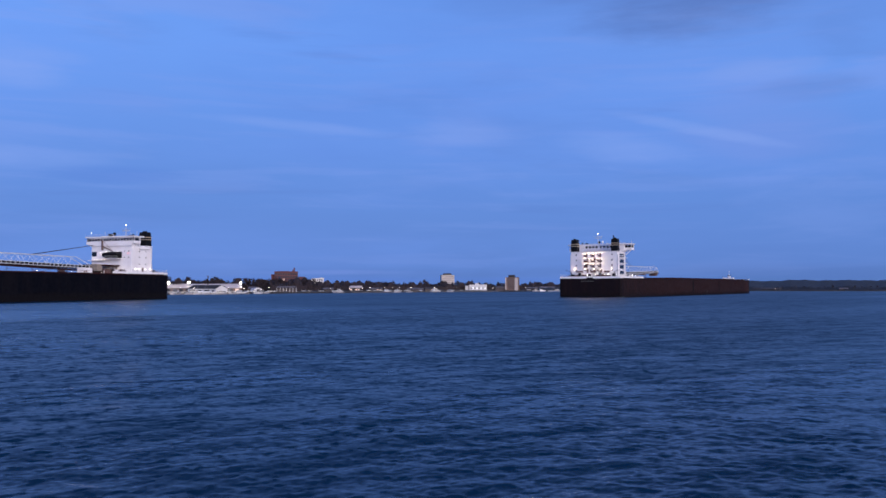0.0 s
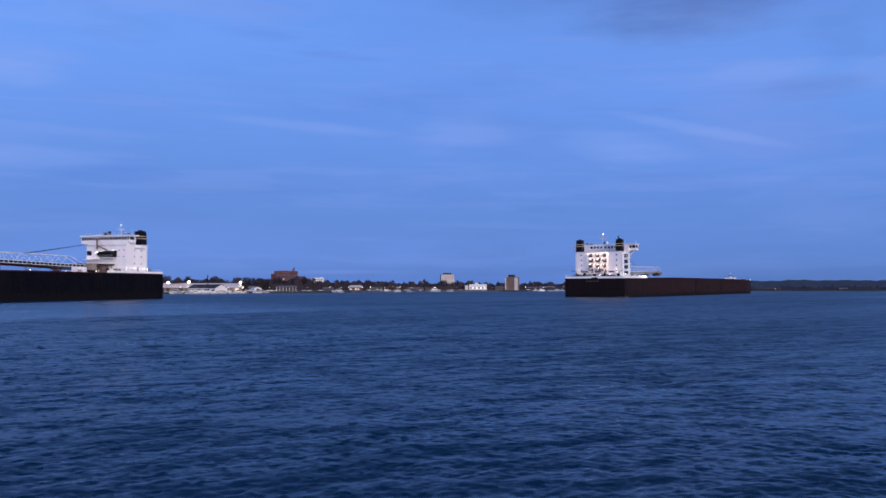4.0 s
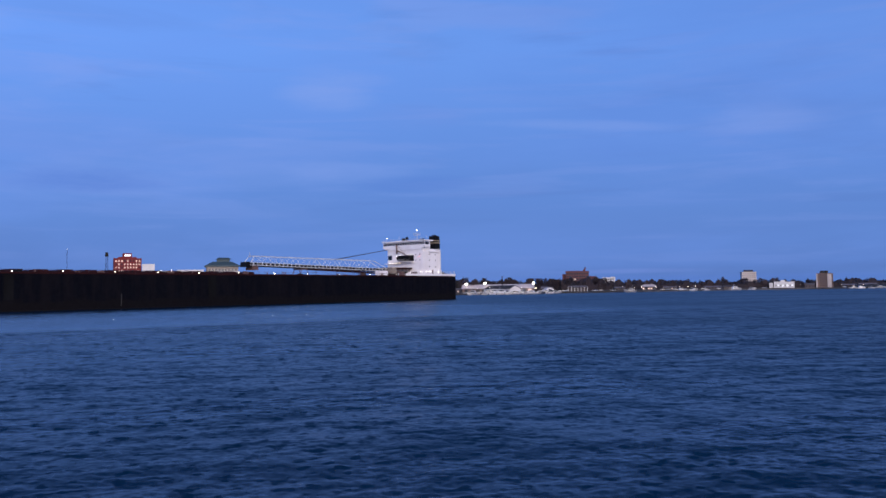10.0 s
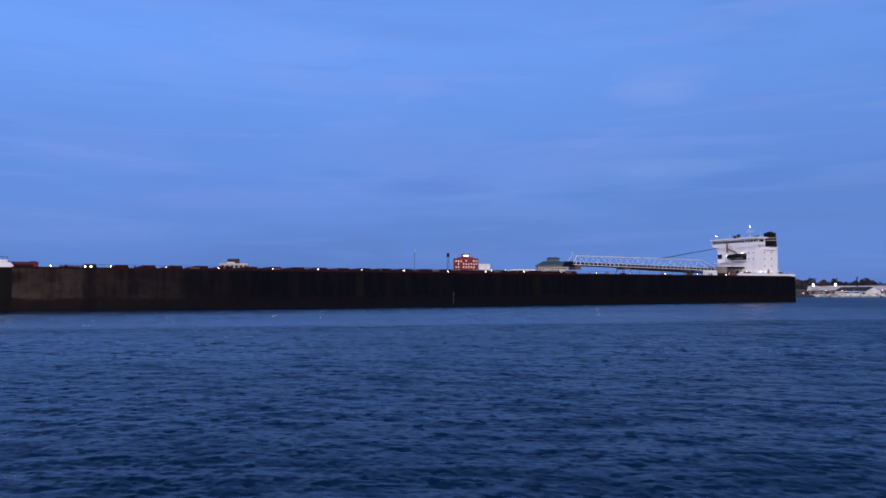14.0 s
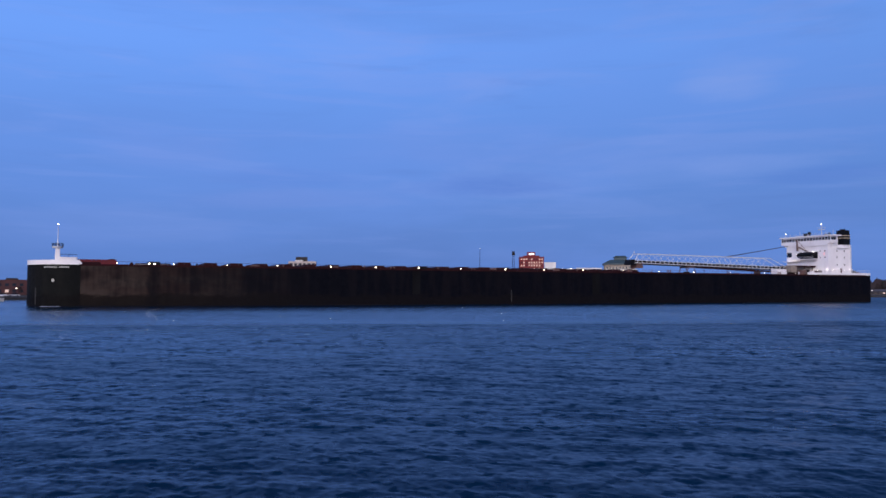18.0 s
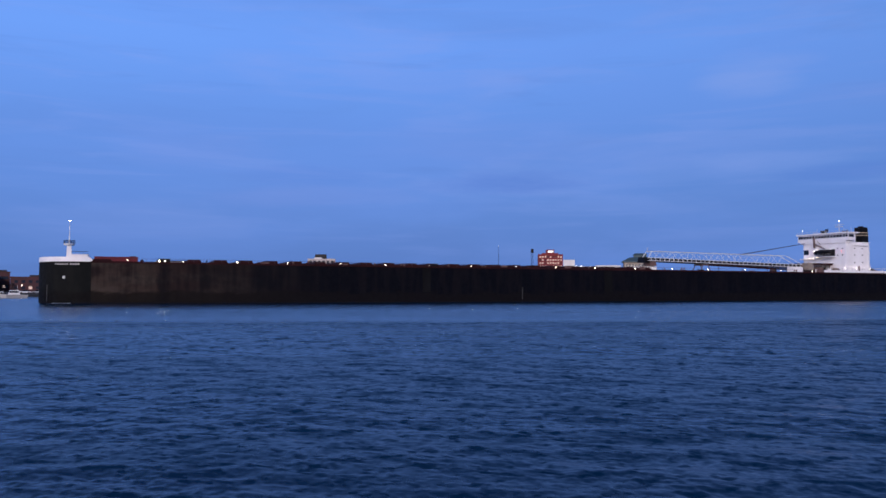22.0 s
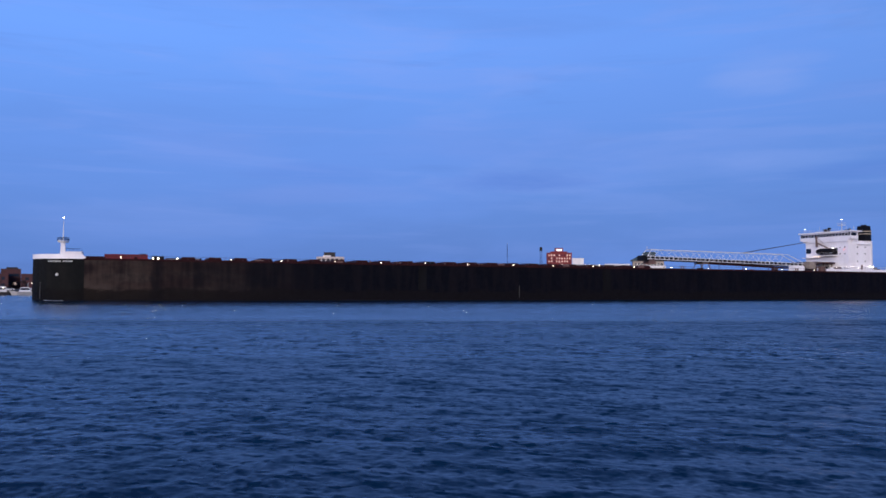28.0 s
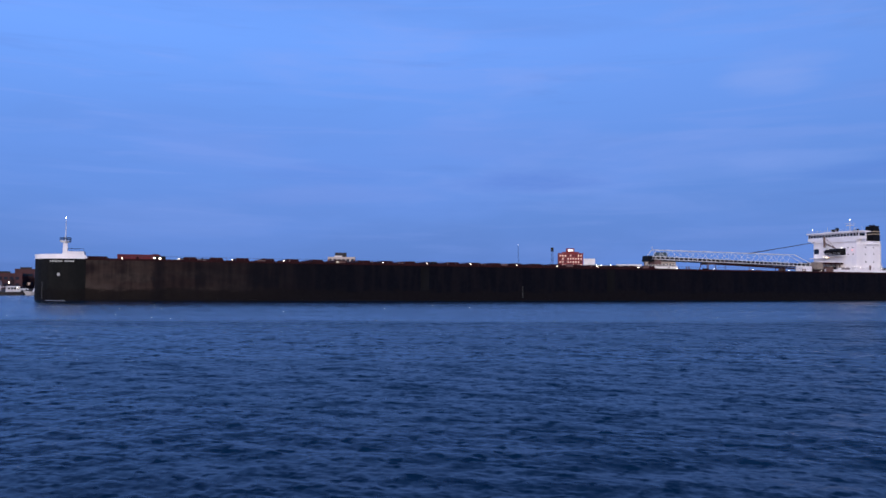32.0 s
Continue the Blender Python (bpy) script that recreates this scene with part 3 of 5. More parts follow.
water = build_water()

# ---- land ----
BANK = ((118, 330), (95, 345), (80, 362), (70, 400), (60, 450), (45, 520), (30, 560), (20, 600), (15, 660), (11, 690), (6, 760), (2, 830), (-3, 900),
        (-7, 980), (-9, 1080), (-16, 1060), (-25, 1040), (-40, 1020), (-60, 1000), (-80, 900))


def bank(az):
    return float(np.interp(-az, [-q[0] for q in BANK], [q[1] for q in BANK]))


def build_ground():
    azs = np.arange(118, -80.1, -1.0)
    steps = ((0, -1.5), (0.5, 0.9), (1.2, 1.1), (40, 1.6), (300, 3.0), (1200, 6.0))
    vs, fs = [], []
    for a in azs:
        b = bank(a) + 2.0 * math.sin(a * 1.9) + 1.5 * math.sin(a * 4.3)
        vs += [tuple(polar(a, b + d, z)) for d, z in steps] + [tuple(polar(a, 4500, 8.0))]
    n = len(steps) + 1
    for i in range(len(azs) - 1):
        fs += [(i * n + k, i * n + k + 1, (i + 1) * n + k + 1, (i + 1) * n + k) for k in range(n - 1)]
    s = Shape().add(vs, fs)
    tagged(part("ground", s, M["land"]), "flat town shore with a low stone edge", "ground", kind="structure")
    cap = Shape()
    azs = np.arange(6.4, -4.0, -0.25)
    for a, c in zip(azs[:-1], azs[1:]):
        p, q = polar(a, bank(a) - 3.0), polar(c, bank(c) - 3.0)
        p2, q2 = polar(a, bank(a) + 3.5), polar(c, bank(c) + 3.5)
        cap.prism([(p.x, p.y), (q.x, q.y), (q2.x, q2.y), (p2.x, p2.y)], -1.0, 1.15)
    tagged(part("seawall", cap, M["seawall"]), "low dark grey concrete seawall along the town shore", "seawall", kind="structure")
    # the quay on which the viewer stands
    q = Shape().prism([(-1500, -900), (1500, -900), (1500, -300), (60, -10), (3, 1.6), (-2, 1.2), (-60, -30), (-1500, -520)], -1.5, 3.3)
    tagged(part("quay", q, M["quay"]), "plain concrete quay above the water", "quay", kind="structure")


build_ground()


def build_ridge():
    """The low wooded shore across the bay: crowns as bumps of one canopy."""
    rng = np.random.default_rng(9)
    azs = np.arange(-6.5, -75, -0.11)
    rngs = np.concatenate([np.arange(0, 40, 5.0), np.arange(40, 1500, 36.0)])
    A, D = np.meshgrid(azs, rngs, indexing="ij")
    base = np.array([bank(a) for a in azs])[:, None] + 10 + D
    x, y = -np.sin(np.radians(A)) * base, np.cos(np.radians(A)) * base
    rise = np.clip((-A[:, :] - 6.5) / 14.0, 0, 1)
    shore_h = 3.6 + 0.8 * np.sin(A * 2.1) + 0.6 * np.sin(A * 5.7)
    hill = 1.0 + np.clip(D / 1300, 0, 1) ** 1.3 * (6 + 11 * rise + 0.9 * np.sin(A * 0.45) + 0.4 * np.sin(A * 1.3 + 1))
    tree = np.where(D < 3, 0.0, shore_h * np.clip(D / 12, 0, 1))
    z = hill + tree * 0.9 + rng.normal(0, 0.45, A.shape) * np.clip(D / 12, 0.1, 1)
    n, k = A.shape
    vs = np.stack([x, y, z], -1).reshape(-1, 3).tolist()
    fs = [(i * k + j, i * k + j + 1, (i + 1) * k + j + 1, (i + 1) * k + j) for i in range(n - 1) for j in range(k - 1)]
    ob = part("far_woods", Shape().add(vs, fs), M["wood"])
    tagged(ob, "low dark wooded ridge across the bay", "woods", kind="stuff")


build_ridge()


def build_town_woods():
    """The close-set bare trees behind the shore road, as one canopy."""
    rng = np.random.default_rng(31)
    azs = np.arange(20.5, -9.5, -0.045)
    ds = np.array([0, 2, 5, 9, 14, 20, 28, 38, 50, 64, 80, 100])
    vs, fs = [], []
    crowns = [(az, rng.uniform(0, 60), rng.uniform(3.0, 5.5), rng.uniform(5.5, 10.5)) for az in np.arange(20.5, -9.5, -0.17)]
    A, D = np.meshgrid(azs, ds, indexing="ij")
    start = np.array([bank(a) + (95 if a > 12 else 62) for a in azs])[:, None]
    R = start + D
    H = np.full(A.shape, 4.0) + rng.normal(0, 0.8, A.shape)
    for az, d, w, h in crowns:
        s = np.radians(A - az) * R
        H = np.maximum(H, h * np.sqrt(np.clip(1 - (s / w) ** 2 - ((D - d) / (w * 1.6)) ** 2, 0, 1)) + rng.normal(0, 0.35, A.shape) * (np.abs(s) < w))
    H = np.where(A > 12.6, H * 1.18, np.where(A > 9, H * 1.35, H * 1.06))
    H[:, 0] = -0.5
    x, y = -np.sin(np.radians(A)) * R, np.cos(np.radians(A)) * R
    n, k = A.shape
    pts = np.stack([x, y, H + 1.6], -1).reshape(-1, 3).tolist()
    fs = [(i * k + j, i * k + j + 1, (i + 1) * k + j + 1, (i + 1) * k + j) for i in range(n - 1) for j in range(k - 1)]
    tagged(part("town_woods", Shape().add(pts, fs), M["leaf"]), "close bare brown trees behind the shore road", "woods", kind="stuff")


build_town_woods()


# ---- the two lake freighters ----
LOA, HALF = 303.1, 16.0      # a thousand-foot ore carrier
LAMP_AT = (280, 265.3, 250.8, 236.4, 220.6, 206.6, 192.5, 178.2, 162.4, 148.1, 133, 117.2, 102, 86.7, 70.2, 53.9, 38.9)


def deck_z(x):
    return 10.5 + 0.80 * x / 300


def bow_curve(n=36, grow=0.0, start=289.0):
    """The rounded stem, from port to starboard."""
    out = []
    for k in range(n + 1):
        a = math.pi * k / n
        out.append((start + (LOA + grow - start) * math.sin(a) ** 0.92, (HALF + grow) * math.cos(a)))
    return out


def bow_point(x, grow=0.0):
    """On the port bow at x: place and the direction along the plating."""
    def side(q):
        return (HALF + grow) * math.sqrt(max(0.0, 1 - (min(max((q - 289) / (LOA + grow - 289), 0), 1) ** (1 / 0.92)) ** 2))
    y = side(x)
    return Vector((x, y)), (Vector((x + 0.1, side(x + 0.1))) - Vector((x - 0.1, side(x - 0.1)))).normalized()


def freighter(label, hull_mat, fore_mat, transom_mat, near):
    # half-breadths of the deckhouse to port and starboard, and of the bridge
    hp, hs, wing, wheel_y = (11.2, 10.4, 12.9, 11.6) if near else (12.0, 12.0, 16.4, 13.2)
    up = 0.0 if near else 1.0
    ship = thing("ore_freighter", Matrix(), label, "cargo ship", "lake freighters")
    # hull
    aft = [(-0.6, 15.4), (-0.6, -15.4), (-0.2, -15.8), (0.6, -16.0), (2.5, -16), (2.5, 16), (0.6, 16), (-0.2, 15.8)]
    part("transom", Shape().prism(aft, -3.5, deck_z), transom_mat, ship)
    part("hull", Shape().prism([(2.5, 16), (2.5, -16), (240, -16), (240, 16)], -3.5, deck_z), hull_mat, ship, "long slab-sided dark steel hull")
    part("fore_hull", Shape().prism([(240, 16), (240, -16), (289, -16), (289, 16)], -3.5, deck_z), fore_mat, ship, "rust-worn brown-black plating")
    stem = bow_curve()
    part("bow", Shape().prism(stem[::-1], -3.5, deck_z), M["bow"], ship, "rounded green-black bow plating", smooth=True)
    strake = Shape()
    for y0, y1 in ((16.0, 16.05), (-16.05, -16.0)):
        strake.box(2.5, 289, y0, y1, -0.8, 0.35)
    part("boot_top", strake, M["boot"], ship)
    for y0, y1 in ((15.86, 16.10), (-16.10, -15.86)):
        part("sheer_strake", Shape().prism([(2.5, y0), (289, y0), (289, y1), (2.5, y1)], lambda x: deck_z(x) - 0.35, lambda x: deck_z(x) + 0.18), M["maroon"] if near else hull_mat, ship)
    part("deck", Shape().prism([(1.5, 15.7), (1.5, -15.7), (289, -15.7), (289, 15.7)], lambda x: deck_z(x) - 0.2, lambda x: deck_z(x) + 0.05), M["deckred"], ship)
    # old fender rubs and plate butts on the side
    for x, w in ((193.3, 2.6), (128.0, 3.0)):
        part("scuffed_plate", Shape().box(x - w / 2, x + w / 2, 16.0, 16.06, 3.2, deck_z(x) - 0.5), M["scuff"], ship)
        part("scuffed_plate", Shape().box(x - w / 2, x + w / 2, -16.06, -16.0, 3.2, deck_z(x) - 0.5), M["scuff"], ship)
    # draught marks: small bars in a column
    for y0, y1 in ((16.07, 16.11), (-16.11, -16.07)):
        for k in range(9):
            part("draught_mark", Shape().box(160.2, 160.5, y0, y1, 1.0 + 0.42 * k, 1.25 + 0.42 * k), M["faded"], ship)
    p, w = bow_point(300.2, 0.05)
    for k in range(10):
        z = 0.6 + 0.45 * k
        part("draught_mark", Shape().box(-0.14, 0.14, -0.04, 0.04, 0, 0.28), M["faded"], ship, at=Matrix.Translation((p.x, p.y, z)) @ Matrix.Rotation(math.atan2(w.y, w.x), 4, "Z"))
    # the name on the bow, as plain bars
    for k in range(15):
        if k == 8:
            continue
        p, w = bow_point(298.0 - 0.42 * k, 0.06)
        part("name_bar", Shape().box(-0.13, 0.13, -0.04, 0.04, 0, 0.40), M["pale"], ship, at=Matrix.Translation((p.x, p.y, 10.35)) @ Matrix.Rotation(math.atan2(w.y, w.x), 4, "Z"))
    # round thruster mark and anchor on the port and starboard bow
    p, w = bow_point(295.8, 0.02)
    disc = Shape().tube((0, -0.05, 0), (0, 0.08, 0), 0.42, n=12)
    part("round_mark", disc, M["pale"], ship, "pale round mark on the bow", at=Matrix.Translation((p.x, p.y, 7.0)) @ Matrix.Rotation(math.atan2(w.y, w.x), 4, "Z"))
    # stern name bars and slot
    for k in range(9):
        part("name_bar", Shape().box(-0.65, -0.6, -0.24, 0.24, 0, 0.5), M["faded"], ship, at=(0, 4.2 - 0.75 * k, 8.9))
    part("stern_fairlead", Shape().box(-0.66, 0.3, -1.6, 1.6, 9.9, 11.0), M["dark"], ship)
    # white poop bulwark
    part("stern_bulwark", Shape().box(-0.65, -0.4, -15.3, 15.3, deck_z(0), deck_z(0) + 1.0), M["white"], ship)
    for sgn in (1, -1):
        part("quarter_bulwark", Shape().prism([(-0.3, sgn * 15.75), (0.6, sgn * 16.02), (33, sgn * 16.02), (33, sgn * 15.85), (0.8, sgn * 15.85)][::-sgn], lambda x: deck_z(x) + 0.15, lambda x: deck_z(x) + 1.05), M["white"], ship)
        rail = Shape()
        for k in range(12):
            rail.tube((0.6 + k * 2.6, sgn * 15.9, 11.4), (0.6 + k * 2.6, sgn * 15.9, 12.5), 0.05, n=4)
        for z in (12.0, 12.5):
            rail.tube((0.6, sgn * 15.9, z), (29.4, sgn * 15.9, z), 0.04, n=4)
        part("railing", rail, M["steel"], ship)
    # forecastle: white bulwark round the bow, low house and mast
    outer, inner = bow_curve(36, 0.05, 289.5), bow_curve(36, -0.25, 289.5)
    bul = Shape()
    n = len(outer)
    vs = [(x, y, deck_z(x) - 0.05) for x, y in outer] + [(x, y, deck_z(x) + 1.22) for x, y in outer] + [(x, y, deck_z(x) + 1.22) for x, y in inner] + [(x, y, deck_z(x)) for x, y in inner]
    fs = []
    for k in range(n - 1):
        fs += [(k + 1, k, n + k, n + k + 1), (n + k + 1, n + k, 2 * n + k, 2 * n + k + 1), (2 * n + k + 1, 2 * n + k, 3 * n + k, 3 * n + k + 1)]
    bul.add(vs, fs)
    part("bow_bulwark", bul, M["white"], ship, "white bulwark round the bow", smooth=True)
    for sgn in (1, -1):
        part("bulwark_end", Shape().add([(289.5, sgn * 16.04, deck_z(289)), (288.4, sgn * 16.04, deck_z(288)), (289.5, sgn * 16.04, deck_z(289) + 1.22),
                                         (289.5, sgn * 15.8, deck_z(289)), (288.4, sgn * 15.8, deck_z(288)), (289.5, sgn * 15.8, deck_z(289) + 1.22)],
                                        [(0, 1, 2), (5, 4, 3), (0, 3, 4, 1), (1, 4, 5, 2), (2, 5, 3, 0)]), M["white"], ship)
    part("forecastle_house", Shape().box(290.4, 294.9, -4.0, 4.0, 11.2, 13.6, (0.05, 0.1)), M["white"], ship)
    rail = Shape()
    for k in range(5):
        rail.tube((290.5 + 1.05 * k, 4.0, 13.6), (290.5 + 1.05 * k, 4.0, 14.35), 0.04, n=3)
    part("house_rail", rail.tube((290.4, 4.0, 14.35), (294.8, 4.0, 14.35), 0.06, n=4), M["dark"], ship)
    pz, top = (16.7, 22.8) if near else (14.7, 18.2)
    mast = part("foremast", Shape().box(294.85, 296.35, -0.75, 0.75, 11.2, 16.2 if near else 14.6, (0.2, 0.15)), M["white"], ship)
    part("mast_platform", Shape().tube((295.6, 0, pz - 0.5), (295.6, 0, pz + 0.05), 1.35, 1.5, n=12), M["steel"], mast)
    for k in range(10):
        a = 2 * math.pi * k / 10
        part("rail_post", Shape().tube((295.6 + 1.5 * math.cos(a), 1.5 * math.sin(a), pz), (295.6 + 1.5 * math.cos(a), 1.5 * math.sin(a), pz + 0.9), 0.05, n=4), M["dark"], mast)
    for h in (0.45, 0.85):
        part("platform_rail", Shape().ring((295.6, 0, pz + h), 1.5, 0.06), M["dark"], mast)
    part("mast_pole", Shape().tube((295.6, 0, pz), (295.6, 0, top), 0.16, 0.07, n=8), M["boom"], mast)
    part("masthead_lamp", Shape().ball((295.6, 0, top + 0.4), 0.18), M["lampcool"] if near else M["white"], mast)
    # raised red trunk and gear on the fore deck
    part("fore_trunk", Shape().box(284.0, 289.2, -12.5, 12.5, 11.1, 12.1, (0.25, 0.4)), M["maroon"], ship, "dull maroon raised fore hatch trunk")
    part("winch_house", Shape().box(268.6, 272.2, 9, 14.5, 11.1, 12.35, (0.3, 0.3)), M["dark"], ship)
    part("winch", Shape().tube((276.2, 6, 11.7), (276.2, 10, 11.7), 0.5, n=10), M["maroon"], ship)
    for y in (13.6, 12.0):
        part("deck_lamp", Shape().box(270.1 + (13.6 - y) * 0.9, 270.45 + (13.6 - y) * 0.9, 15.5, 15.8, 11.5, 11.8), M["lamp"], ship)
    # hatches
    cov = Shape().box(-1.75, 1.75, -10.4, 10.4, 0.55, 1.05, (0.12, 0.25)).mesh("hatch_cover", M["maroon"])
    coam = Shape().box(-1.85, 1.85, -10.6, 10.6, 0, 0.55).mesh("hatch_coaming", M["maroon"])
    for k in range(22):
        x = 262.0 - 7.3 * k
        c = part("hatch_coaming", coam, None, ship, at=(x, 0, deck_z(x) + 0.05))
        part("hatch_cover", cov, None, c)
    # ventilators, bollards and small gear that break the line of the deck
    rng = random.Random(4)
    for k in range(26):
        x = 260 - k * 8.6 + rng.uniform(-2, 2)
        if x < 110 and abs(x - 77) < 6:
            continue
        h = rng.choice((0.5, 0.7, 0.7, 1.0, 1.35))
        s = Shape()
        if k % 3 == 0:
            s.tube((0, 0, 0), (0, 0, h), 0.16, n=6).ball((0, 0, h), 0.3, n=6)
            nm = "ventilator"
        elif k % 3 == 1:
            s.tube((-0.5, 0, 0), (-0.5, 0, h * 0.8), 0.22, n=6).tube((0.5, 0, 0), (0.5, 0, h * 0.8), 0.22, n=6).box(-0.9, 0.9, -0.3, 0.3, 0, 0.1)
            nm = "bollard"
        else:
            s.box(-rng.uniform(0.6, 1.5), rng.uniform(0.6, 1.5), -0.5, 0.5, 0, h * 0.8, (0.1, 0.1))
            nm = "deck_locker"
        part(nm, s, M["dark"] if k % 4 == 0 else M["brown"], ship, at=(x, rng.uniform(11.5, 14.6), deck_z(x) + 0.05))
    # deck lamps on short posts, both sides
    for sgn in (1, -1):
        for x in LAMP_AT:
            z = deck_z(x)
            if not near:
                continue
            post = part("lamp_post", Shape().tube((0, 0, 0), (0, 0, 0.45), 0.07, n=5), M["steel"], ship, at=(x, sgn * 15.6, z))
            part("deck_lamp", Shape().ball((0, sgn * 0.3, 0.42), 0.125, n=8, flat=0.9), M["lamp"], post)
    for k in range(3):
        rail = Shape()
        x0, x1 = 36 + 82 * k, 36 + 82 * k + 80
        for q in range(33):
            x = x0 + (x1 - x0) * q / 32
            rail.tube((x, 15.75, deck_z(x)), (x, 15.75, deck_z(x) + 0.95), 0.03, n=3)
        rail.tube((x0, 15.75, deck_z(x0) + 0.95), (x1, 15.75, deck_z(x1) + 0.95), 0.035, n=4)
        part("deck_railing", rail, M["rope"], ship)

    # deckhouse at the stern
    house = part("deckhouse", Shape().box(5.1, 17, -hs, hp, 10.4, 22.7 + up), M["white"], ship, "tall white slab-sided deckhouse")
    part("house_deck_edge", Shape().box(4.8, 17.5, -hs - 0.3, hp + 0.3, 22.7 + up, 22.95 + up), M["white"], house)
    wheel = part("wheelhouse", Shape().box(12.3, 17.5, -wheel_y, wheel_y, 22.95 + up, 26.4 + up), M["white"], ship, "white wheelhouse with a long row of dark windows")
    for sgn in (1, -1):
        lo, hi = sorted((sgn * wheel_y, sgn * wing))
        ex, ei = sorted((sgn * (wing - 0.3), sgn * (wing - 0.05)))
        part("bridge_wing", Shape().box(13.6, 17.5, lo, hi, 23.6 + up, 24.8 + up), M["white"], wheel)
        part("wing_strut", Shape().tube((15.5, sgn * (wheel_y - 1.2), 20.8 + up), (15.5, sgn * (wing - 0.8), 23.6 + up), 0.2, n=6), M["white"], wheel)
        for x0 in (13.7, 17.2):
            part("wing_post", Shape().box(x0, x0 + 0.25, ex, ei, 24.8 + up, 26.4 + up), M["white"], wheel)
        part("wing_glass", Shape().box(17.3, 17.42, *sorted((sgn * (wheel_y + 0.1), sgn * (wing - 0.3))), 24.8 + up, 26.2 + up), M["glass"], wheel)
        part("side_window", Shape().box(13.2, 16.8, *sorted((sgn * (wheel_y - 0.04), sgn * (wheel_y + 0.06))), 24.8 + up, 26.0 + up), M["glass"], wheel)
    part("bridge_roof", Shape().box(11.9, 18.2, -wing - 0.3, wing + 0.3, 26.4 + up, 26.85 + up, (0.05, 0.05)), M["white"], wheel)
    pane = Shape().box(0, 0.06, -0.62, 0.62, 0, 1.15).mesh("bridge_window", M["glass"])
    for k in range(17 if not near else 15):
        part("bridge_window", pane, None, wheel, at=(17.48, -wheel_y + 0.8 + 1.55 * k, 24.85 + up))
    for k in range(8):
        part("aft_window", pane, None, wheel, at=(12.24, -6.3 + 1.75 * k + (0.5 if k > 3 else 0), 24.75 + up))
    part("aft_walkway", Shape().box(10.9, 12.3, -8.2, 8.2, 23.9 + up, 24.05 + up), M["white"], wheel)
    walkrail = Shape().tube((10.95, -8.2, 25.0 + up), (10.95, 8.2, 25.0 + up), 0.05, n=4)
    for k in range(12):
        walkrail.tube((10.95, -8.2 + 16.4 * k / 11, 24.0 + up), (10.95, -8.2 + 16.4 * k / 11, 25.0 + up), 0.04, n=3)
    part("walkway_rail", walkrail, M["steel"], wheel)
    # funnels
    for sgn in (1, -1):
        if near and sgn < 0:
            vent = part("vent_stack", Shape().box(6.6, 8.8, -9.2, -7.6, 22.5, 28.4, (0.08, 0.08)), M["dark"], ship, "slim black vent stack")
            part("stack_cap", Shape().box(6.5, 8.9, -9.35, -7.45, 28.4, 28.7), M["dark"], vent)
            continue
        y0, y1 = sorted((sgn * ((hp if sgn > 0 else hs) - (3.9 if near else 3.1)), sgn * ((hp if sgn > 0 else hs) + 0.1)))
        # a broad lower casing, two pale bands, and a narrower crown with the pipes
        fun = part("funnel", Shape().box(5.1, 8.6, y0, y1, 22.6 + up, 27.4 + up, (0.1, 0.1)), M["dark"], ship, "black funnel with pale bands")
        for z in (25.6 + up, 26.6 + up):
            part("funnel_band", Shape().box(5.1, 8.6, y0 - 0.04, y1 + 0.04, z, z + 0.30), M["band"], fun)
        part("funnel_crown", Shape().box(5.35, 8.3, y0 + 0.1, y1 - 0.1, 27.4 + up, 28.95 + up, (0.05, 0.05)), M["dark"], fun)
        for dx in (-0.95, 0.0, 0.95):
            part("exhaust_pipe", Shape().tube((7.0 + dx, (y0 + y1) / 2, 28.8 + up), (6.9 + dx, (y0 + y1) / 2, 29.35 + up + 0.15 * (dx < 0)), 0.40, n=10), M["dark"], fun)
        if not near and sgn < 0:
            part("vent_pipe", Shape().tube((6.2, (y0 + y1) / 2 + 0.5, 28.8 + up), (6.2, (y0 + y1) / 2 + 0.5, 30.6 + up), 0.3, n=8), M["dark"], fun)
    # masts and aerials on the roof
    my, mz = (4.4, 31.7) if near else (0.6, 33.2)
    rm = part("radar_mast", Shape().tube((13, my, 26.8 + up), (13, my, mz - 0.4), 0.17, 0.08, n=8), M["steel"], ship)
    part("radar_scanner", Shape().box(12.9, 13.2, my - 1.8, my + 1.8, mz - 2.4, mz - 2.1), M["steel"], rm)
    part("crosstree", Shape().tube((13, my - 2.4, mz - 1.5), (13, my + 2.4, mz - 1.5), 0.07, n=5), M["steel"], rm)
    part("masthead_lamp", Shape().ball((13, my, mz), 0.17), M["lampcool"], rm)
    for x, y, h in ((15.7, -wing + 0.7, 1.7), (14, -6, 2.4), (15, 8.5, 1.8), (13.4, 10.6, 2.2), (14.8, -10.5, 1.4)):
        a = part("aerial", Shape().tube((x, y, 26.8 + up), (x, y, 26.8 + up + h), 0.06, n=5), M["steel"], ship)
        if h == 1.7:
            part("signal_lamp", Shape().ball((x, y, 28.5 + up), 0.14), M["lampcool"] if near else M["steel"], a)
    roofrail = Shape()
    for k in range(15):
        y = -wing + 2 * wing * k / 14
        roofrail.tube((17.9, y, 26.8 + up), (17.9, y, 27.6 + up), 0.03, n=3)
    roofrail.tube((17.9, -wing, 27.6 + up), (17.9, wing, 27.6 + up), 0.03, n=4)
    part("roof_railing", roofrail, M["steel"], ship)
